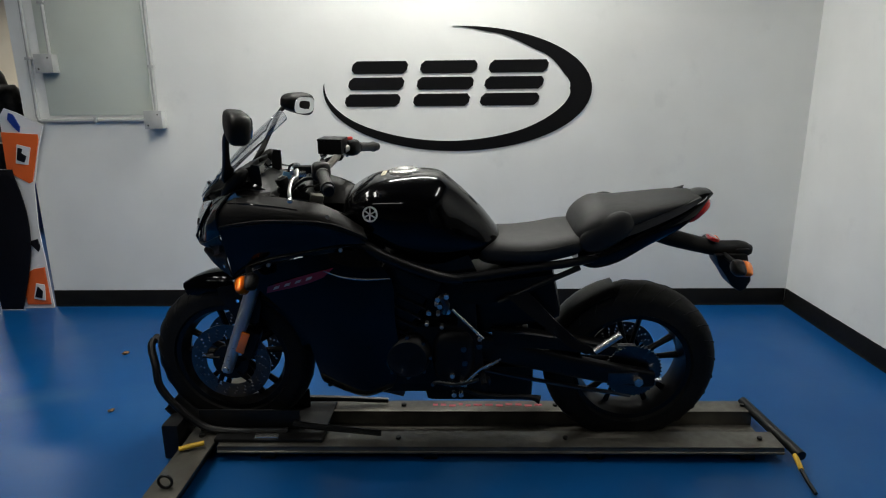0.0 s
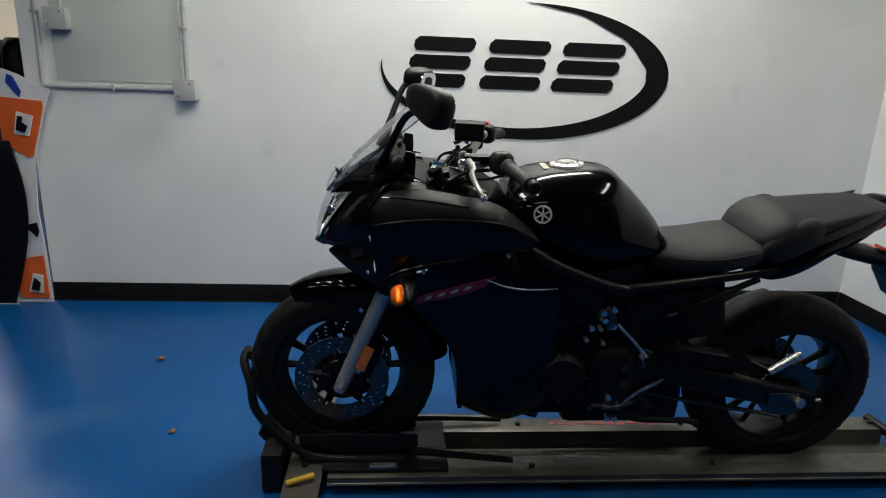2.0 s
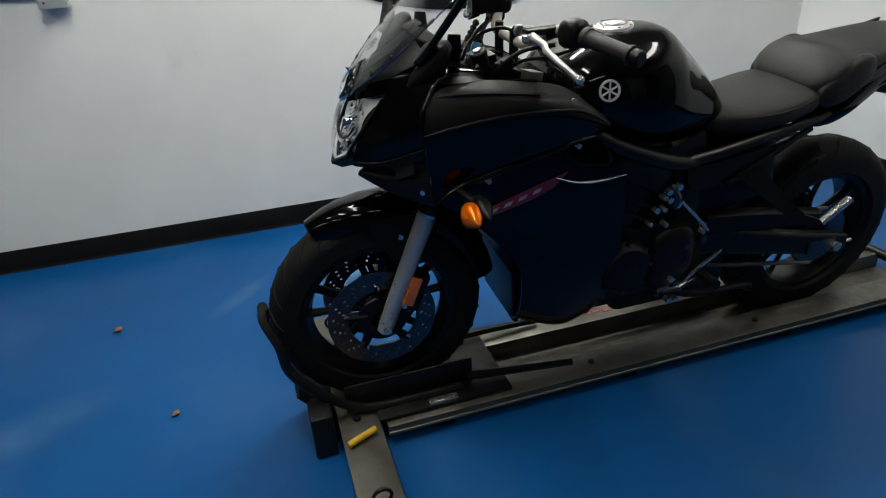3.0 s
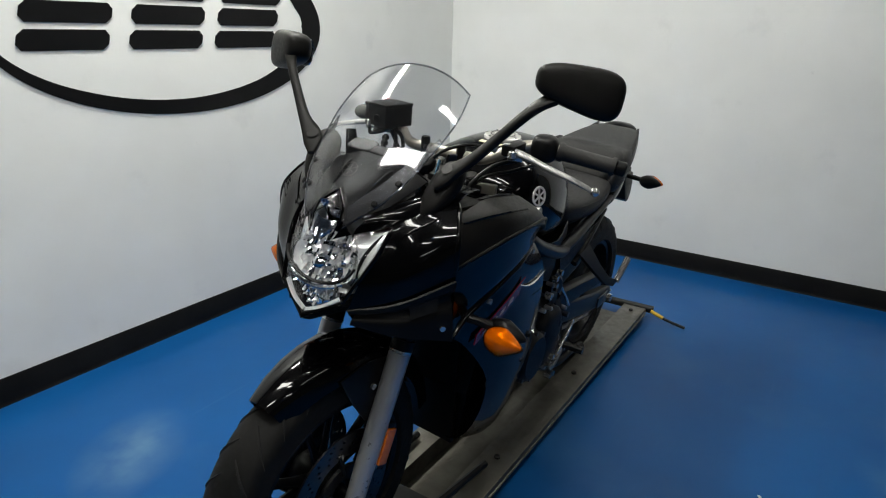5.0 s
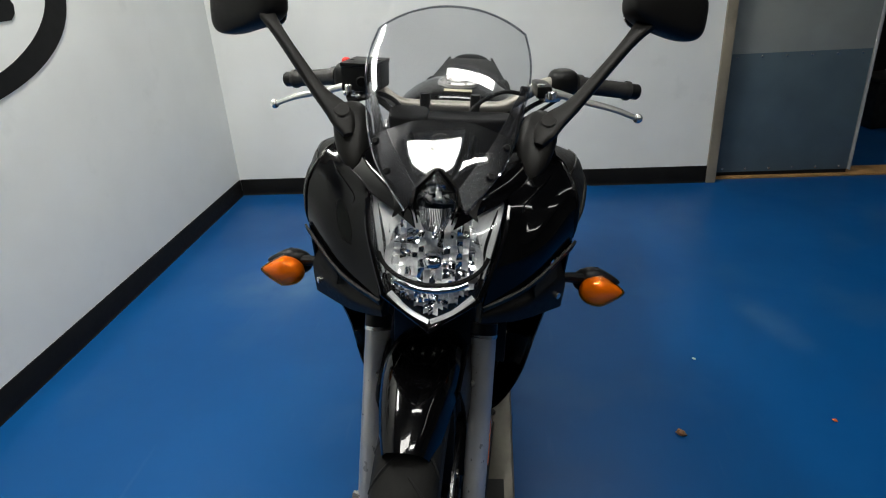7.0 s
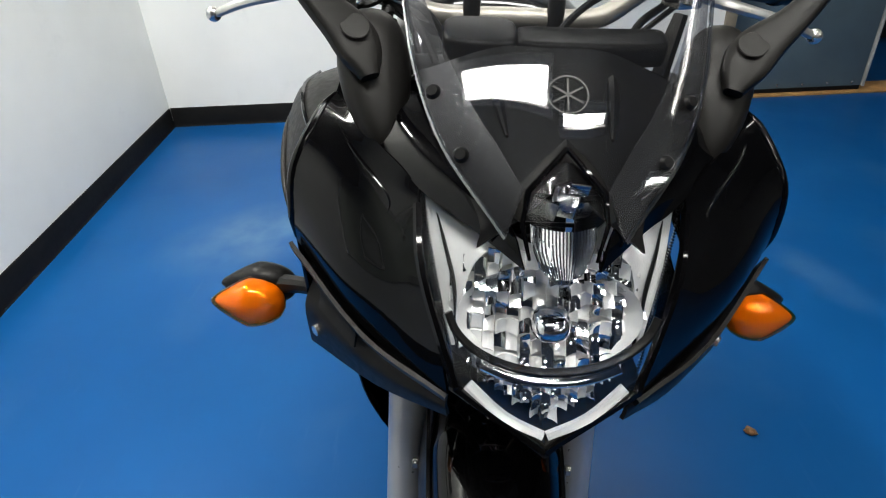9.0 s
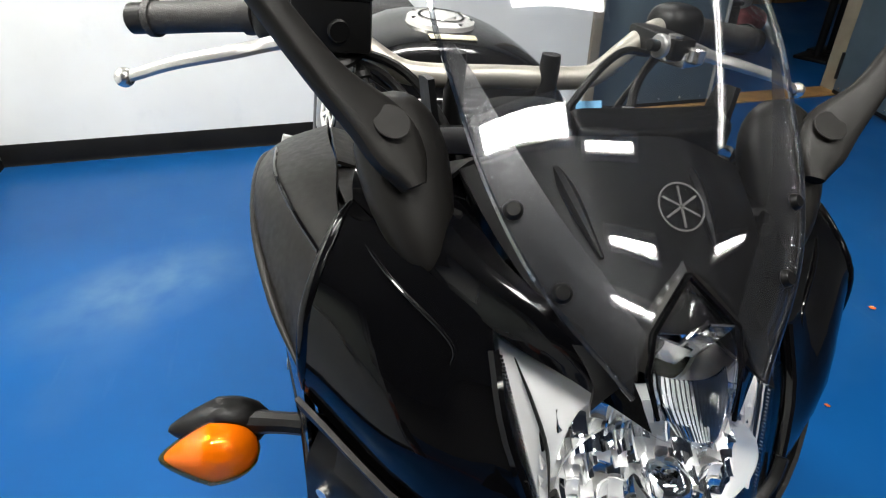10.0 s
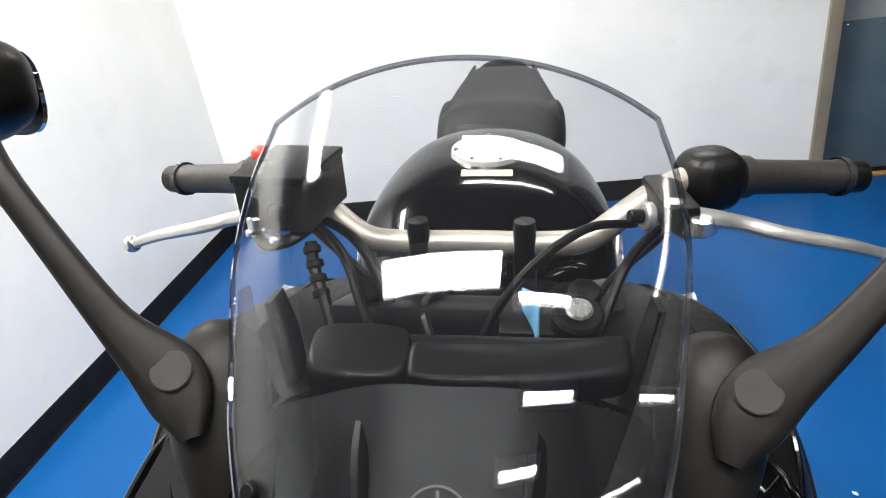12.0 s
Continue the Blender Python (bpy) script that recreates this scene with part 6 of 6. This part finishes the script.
# ---------------------------------------------------------------- the lift
def lift():
    e = root("motorcycle_lift", pose(0, 0, 0), "low worn aluminium motorcycle lift platform", "lift")
    x0, x1, top = -0.075, 1.965, 0.064
    near0, near1, far0, far1 = -0.100, 0.006, 0.154, 0.243
    part("channel_floor", box(B(), ((x0 + x1) / 2, (near1 + far0) / 2, 0.0045), (x1 - x0 - 0.01, far0 - near1 - 0.004, 0.007), None, 0.002), M_PLATE, e, "scuffed aluminium wheel channel")
    for a, b in ((near0, near1), (far0, far1)):
        rail = B()
        ym = (a + b) / 2
        box(rail, ((x0 + x1) / 2, ym, top - 0.004), (x1 - x0, b - a, 0.008), None, 0.002)
        inner = b if a < 0 else a
        outer = a if a < 0 else b
        sg = 1 if a < 0 else -1
        box(rail, ((x0 + x1) / 2, inner - sg * 0.003, 0.0315), (x1 - x0, 0.006, 0.059))
        box(rail, ((x0 + x1) / 2, outer + sg * 0.003, top - 0.014), (x1 - x0, 0.006, 0.022))
        r = part("side_plank", rail, M_PLATE, e, "flat worn aluminium side plank")
        part("lip", tube(B(), [(x0, outer, top - 0.023), (x1, outer, top - 0.023)], 0.005, 8, 1), M_PLATE, r)
        for x in (0.582, 1.195, 1.90 if a < 0 else 1.945):
            part("bolt", cyl(B(), (x, ym, top), (x, ym, top + 0.010), 0.010, n=8, bev=0.002), M_BLKSTEEL, r)
    for x in (0.1, 0.7, 1.3, 1.85):
        for y in (-0.045, 0.200):
            part("foot_block", box(B(), (x, y, 0.028), (0.05, 0.07, 0.056)), M_BLKSTEEL, e)
    # faint red lettering that cannot be read, as bars, on the far plank
    rr = random.Random(3)
    x = 0.70
    while x < 1.12:
        w = rr.uniform(0.015, 0.035)
        part("faded_bar", box(B(), (x + w / 2, 0.205 + rr.uniform(-0.006, 0.006), top + 0.0006), (w, 0.016, 0.0012)), M_PINK, e)
        x += w + 0.012
    # front cross bar with tie ring
    cb = part("front_cross_bar", box(B(), (-0.148, 0.05, 0.062), (0.112, 0.98, 0.012), None, 0.003), M_PLATE, e, "flat grey steel cross bar")
    part("cross_bar_web", box(B(), (-0.148, 0.05, 0.028), (0.05, 0.9, 0.056)), M_BLKSTEEL, cb)
    for y in (-0.353, 0.45):
        part("tie_ring", lathe(B(), [(0.022 + 0.005 * math.cos(t), 0.005 * math.sin(t)) for t in [2 * math.pi * k / 8 for k in range(8)]], (-0.146, y, 0.093), "y", 20, True), M_BLKSTEEL, cb, "black steel tie ring")
    part("bolt", cyl(B(), (-0.152, -0.039, 0.068), (-0.152, -0.039, 0.078), 0.012, n=8), M_BLKSTEEL, cb)
    # rear roller, strap and its yellow sleeve
    rl = part("rear_ramp_roller", tube(B(), [(1.962, 0.235, 0.066), (1.985, 0.06, 0.056), (2.012, -0.125, 0.046)], 0.019, 14, 3), M_BLKSTEEL, e, "black roller at the platform end")
    part("yellow_sleeve", tube(B(), [(1.992, -0.118, 0.046), (1.990, -0.155, 0.034), (1.985, -0.180, 0.028)], 0.009, 10, 3), M_YELLOW, rl, "yellow strap sleeve")
    part("strap_handle", tube(B(), [(1.985, -0.180, 0.028), (1.982, -0.225, 0.018), (1.980, -0.285, 0.009)], 0.007, 8, 3), M_BLKSTEEL, rl)
    return e


def chock():
    e = root("wheel_chock", pose(-0.012, 0.085, 0), "black tubular steel front wheel chock", "wheel chock")
    for s in (-1, 1):
        part("cradle_tube", tube(B(), [(-0.332, s * 0.010, 0.408), (-0.334, s * 0.034, 0.385), (-0.308, s * 0.070, 0.325), (-0.296, s * 0.085, 0.255), (-0.245, s * 0.095, 0.185), (-0.150, s * 0.105, 0.105), (-0.05, s * 0.108, 0.080), (0.18, s * 0.108, 0.080)], 0.014, 10, 5), M_BLKSTEEL, e, "bent black cradle tube")
        part("side_plate", box(B(), (0.03, s * 0.085, 0.110), (0.38, 0.008, 0.090), None, 0.003), M_BLKSTEEL, e)
        part("foot_lever", tube(B(), [(0.20, s * 0.10, 0.105), (0.36, s * 0.115, 0.095), (0.53, s * 0.125, 0.082)], [0.014, 0.012, 0.011], 8, 3), M_BLKSTEEL, e)
    part("front_plate", box(B(), (-0.235, 0, 0.10), (0.012, 0.17, 0.16), ry(-40), 0.003), M_BLKSTEEL, e)
    part("base_plate", box(B(), (-0.02, 0, 0.030), (0.42, 0.142, 0.040), None, 0.003), M_BLKSTEEL, e)
    part("front_foot", box(B(), (-0.236, -0.122, 0.070), (0.062, 0.10, 0.136), None, 0.008), M_BLKSTEEL, e)
    part("deck_plate", box(B(), (0.118, 0, 0.0715), (0.40, 0.326, 0.013), None, 0.003), M_BLKSTEEL, e, "black steel deck plate across the planks")
    part("maker_plate", box(B(), (0.110, -0.146, 0.081), (0.085, 0.022, 0.008), None, 0.001), M_ALU, e, "small bare metal plate")
    part("yellow_grip", tube(B(), [(-0.180, -0.230, 0.080), (-0.140, -0.216, 0.085), (-0.100, -0.202, 0.088)], 0.009, 10, 2), M_YELLOW, e, "yellow lever grip")


lift()
chock()


# ---------------------------------------------------------------- workshop seen past the wall's end
def standee():
    e = root("display_banner", pose(0, 1.545, 0, 0, 0, 0), "orange and white cut-out display board with a printed tyre", "display board")

    def sheet_cut(name, poly, front, m, label=""):
        return part(name, prism(B(), poly, -front - 0.004, -front + 0.004), m, e, label)

    sheet_cut("board", [(-1.90, 0.006), (-1.722, 0.006), (-1.725, 0.30), (-1.735, 0.52), (-1.715, 0.78), (-1.690, 0.86), (-1.650, 1.00), (-1.600, 1.13), (-1.655, 1.15), (-1.745, 1.20), (-1.815, 1.225), (-1.850, 1.18), (-1.855, 0.80), (-1.93, 0.50)], 0, M_VINYLW, "white cut-out board")
    sheet_cut("orange_band", [(-1.856, 0.86), (-1.735, 0.79), (-1.716, 0.80), (-1.640, 1.045), (-1.640, 1.075), (-1.851, 1.09)], 0.008, M_ORANGE)
    sheet_cut("orange_band", [(-1.88, 0.03), (-1.735, 0.03), (-1.738, 0.27), (-1.80, 0.26), (-1.89, 0.22)], 0.008, M_ORANGE)
    for q in range(2):
        dz = -0.85 * q
        dx = -0.012 * q
        sheet_cut("pale_mark", [(-1.790 + dx, 0.91 + dz), (-1.720 + dx, 0.90 + dz), (-1.690 + dx, 1.00 + dz), (-1.765 + dx, 1.02 + dz)] if q == 0 else [(-1.83, 0.07), (-1.76, 0.06), (-1.75, 0.16), (-1.80, 0.17)], 0.016, M_VINYLW)
        sheet_cut("dark_mark", [(-1.775, 0.93), (-1.735, 0.915), (-1.718, 0.95), (-1.745, 0.97), (-1.735, 0.995), (-1.758, 1.00)] if q == 0 else [(-1.815, 0.085), (-1.775, 0.075), (-1.765, 0.12), (-1.79, 0.15)], 0.024, M_VINYLK)
    sheet_cut("dark_mark", [(-1.80, 0.42), (-1.755, 0.37), (-1.742, 0.40), (-1.748, 0.45), (-1.785, 0.44)], 0.008, M_VINYLK)
    sheet_cut("blue_mark", [(-1.80, 1.16), (-1.765, 1.11), (-1.745, 1.09), (-1.735, 1.12), (-1.765, 1.19), (-1.79, 1.20)], 0.008, M_BIN)
    tyre = []
    for k in range(15):
        u = k / 14
        z = 0.006 + 0.87 * u
        tyre.append((-1.905 + 0.155 * math.sin(min(1.0, 0.02 + 1.02 * u) * math.pi * 0.70) ** 1.1 - 0.03 * u, z))
    part("tyre_shape", prism(B(), tyre + [(-2.030, 0.876), (-2.050, 0.45), (-2.035, 0.006)], -0.034, -0.026, bev=0.002), M_VINYLK, e, "black printed tyre")
    t = root("hanging_banner", pose(-1.96, 2.06, 1.36), "narrow orange and black hanging banner", "banner")
    part("strap", box(B(), (0.04, 0, 0.695), (0.09, 0.01, 1.40), ry(-3)), M_VINYLK, t)
    part("tag", box(B(), (0.02, -0.009, 0.36), (0.15, 0.006, 0.24), ry(-4)), M_ORANGE, t)
    part("plain_mark", box(B(), (0.03, -0.015, 0.30), (0.07, 0.004, 0.08), ry(-4)), M_VINYLK, t)

standee()


def workshop():
    b = root("workbench", pose(-4.2, 4.4, 0), "grey workbench cluttered with dark machine parts", "workbench")
    part("top", box(B(), (0, 0, 0.86), (2.6, 0.7, 0.06), None, 0.01), M_BENCH, b)
    for x in (-1.2, 1.2):
        for y in (-0.28, 0.28):
            part("leg", box(B(), (x, y, 0.415), (0.07, 0.07, 0.83)), M_BENCH, b)
    part("shelf", box(B(), (0, 0, 0.30), (2.3, 0.6, 0.04)), M_BENCH, b)
    part("front_panel", box(B(), (0, -0.322, 0.60), (2.30, 0.02, 0.44), None, 0.004), M_PARTS, b, "dark drawer front")
    rr = random.Random(8)
    for k in range(14):
        o = root("machine_part", pose(-4.7 + k * 0.115, 4.3 + rr.uniform(-0.15, 0.2), 0.89, 0, 0, rr.uniform(0, 180)), "dark greasy machine part on the workbench", "machine part", "workbench clutter")
        h = rr.uniform(0.42, 0.68)
        bm = blob(B(), (0, 0, h / 2), (rr.uniform(0.08, 0.16), rr.uniform(0.08, 0.14), h / 2), rr.uniform(2.2, 4), 14, 8)
        cyl(bm, (0, 0, h * 0.5), (rr.uniform(0.1, 0.25), 0, h * 0.7), 0.03, n=10)
        part("casting", bm, M_PARTS, o)
    t = root("storage_tub", pose(-3.6, 3.9, 0), "dark blue plastic storage tub on the floor", "tub")
    part("body", loft(B(), [[V((x * w, y * w, z)) for x, y in ((-0.3, -0.2), (0.3, -0.2), (0.3, 0.2), (-0.3, 0.2))] for w, z in ((0.85, 0.0), (1.0, 0.42), (1.06, 0.42), (1.06, 0.45))]), M_BIN, t)
    l = root("floor_line", pose(0, 0, 0), "orange painted line on the blue floor", "floor marking", kind="structure")
    part("stripe", box(B(), (-3.2, 1.55, 0.002), (2.0, 0.06, 0.003), rz(12)), M_ORANGE, l)


workshop()


def storeroom():
    r = root("storage_rack", pose(5.6, -1.9, 0), "dark storage rack with boxes and cloths", "rack")
    for x in (-0.5, 0.5):
        for y in (-0.9, 0.9):
            part("post", box(B(), (x, y, 1.0), (0.05, 0.05, 2.0)), M_BLKSTEEL, r)
    for z in (0.15, 0.8, 1.45):
        part("shelf", box(B(), (0, 0, z), (1.0, 1.85, 0.04)), M_BLKSTEEL, r)
    rr = random.Random(5)
    for k in range(12):
        z = (0.17, 0.82, 1.47)[k % 3]
        s = (rr.uniform(0.25, 0.4), rr.uniform(0.2, 0.35), rr.uniform(0.18, 0.4))
        o = root("carton", pose(5.4 + rr.uniform(-0.1, 0.1), -2.6 + (k // 3) * 0.45, z, 0, 0, rr.uniform(-12, 12)), "closed cardboard carton on the rack" if k % 2 else "black storage box on the rack", "box", "rack boxes")
        part("body", box(B(), (0, 0, s[2] / 2), s, None, 0.006), M_CARD if k % 4 == 1 else M_PARTS, o)
        part("tape", box(B(), (0, 0, s[2] + 0.001), (s[0] * 0.98, 0.05, 0.002)), M_BENCH, o)
    h = root("red_bundle", pose(4.45, -3.45, 0, 0, 0, 20), "faded red and white cloth bundle on the floor", "bundle")
    part("lower_fold", blob(B(), (0, 0, 0.12), (0.24, 0.28, 0.12), 2.6, 18, 10), M_PINK, h)
    part("upper_fold", blob(B(), (0.03, 0.05, 0.28), (0.16, 0.2, 0.09), 2.4, 18, 10), M_WHITE, h)
    part("top_fold", blob(B(), (0.0, -0.02, 0.40), (0.18, 0.18, 0.07), 2.4, 18, 10), M_PINK, h)
    for x, y, w, d, hh, n in ((4.05, -2.95, 0.30, 0.26, 0.34, "black crate standing on the storeroom floor"), (5.0, -3.35, 0.45, 0.40, 0.75, "tall black crate beside the cloth bundle")):
        c = root("dark_crate", pose(x, y, 0, 0, 0, 9), n, "crate", "storeroom crates")
        part("body", box(B(), (0, 0, hh / 2), (w, d, hh), None, 0.02), M_PARTS, c)
        part("lid", box(B(), (0, 0, hh + 0.015), (w + 0.02, d + 0.02, 0.03), None, 0.008), M_PARTS, c)
    for x, y, hh in ((3.62, -3.62, 1.0), (3.75, -3.85, 1.25)):
        p = root("tool_stand", pose(x, y, 0, 0, 0, 25), "black steel stand with a flat foot in the storeroom", "stand", "storeroom stands")
        part("foot", box(B(), (0, 0, 0.012), (0.24, 0.24, 0.024), None, 0.004), M_BLKSTEEL, p)
        part("pole", cyl(B(), (0, 0, 0.02), (0, 0, hh), 0.028, n=14, bev=0.004), M_BLKSTEEL, p)
        part("head", box(B(), (0, 0, hh), (0.16, 0.10, 0.14), None, 0.01), M_BLKSTEEL, p)
    for k in range(3):
        o = root("floor_carton", pose(5.75, -4.55 - 0.42 * (k % 2), 0.31 * (k // 2), 0, 0, 6 * k - 5), "brown cardboard carton on the storeroom floor", "box", "floor cartons")
        part("body", box(B(), (0, 0, 0.15), (0.42, 0.38, 0.30), None, 0.006), M_CARD, o)
        part("tape", box(B(), (0, 0, 0.301), (0.41, 0.05, 0.002)), M_BENCH, o)


storeroom()

# small litter on the floor
for x, y, r, m, n in ((-0.668, 0.262, 0.014, M_DIRT, "a small dark crumb"), (-0.91, 0.845, 0.018, M_DIRT, "a small brown crumb"), (0.566, -0.604, 0.016, M_DIRT, "a small dry leaf scrap"), (0.95, -0.75, 0.007, M_WHITE, "a tiny pale paper scrap"), (0.96, -1.54, 0.011, M_ORANGE, "a tiny orange scrap"), (0.63, -1.07, 0.008, M_ORANGE, "a tiny orange crumb")):
    rr = random.Random(int(x * 100))
    bm = blob(B(), (0, 0, r * 0.4), (r, r * 0.6, r * 0.42), 1.8, 9, 6, rz(40))
    for v in bm.verts:
        v.co += V((rr.uniform(-1, 1), rr.uniform(-1, 1), rr.uniform(0, 1))) * r * 0.25
    d = part("floor_crumb", bm, m)
    d.matrix_basis = pose(x, y, 0)
    tagged(d, n + " lying on the blue floor", "debris")
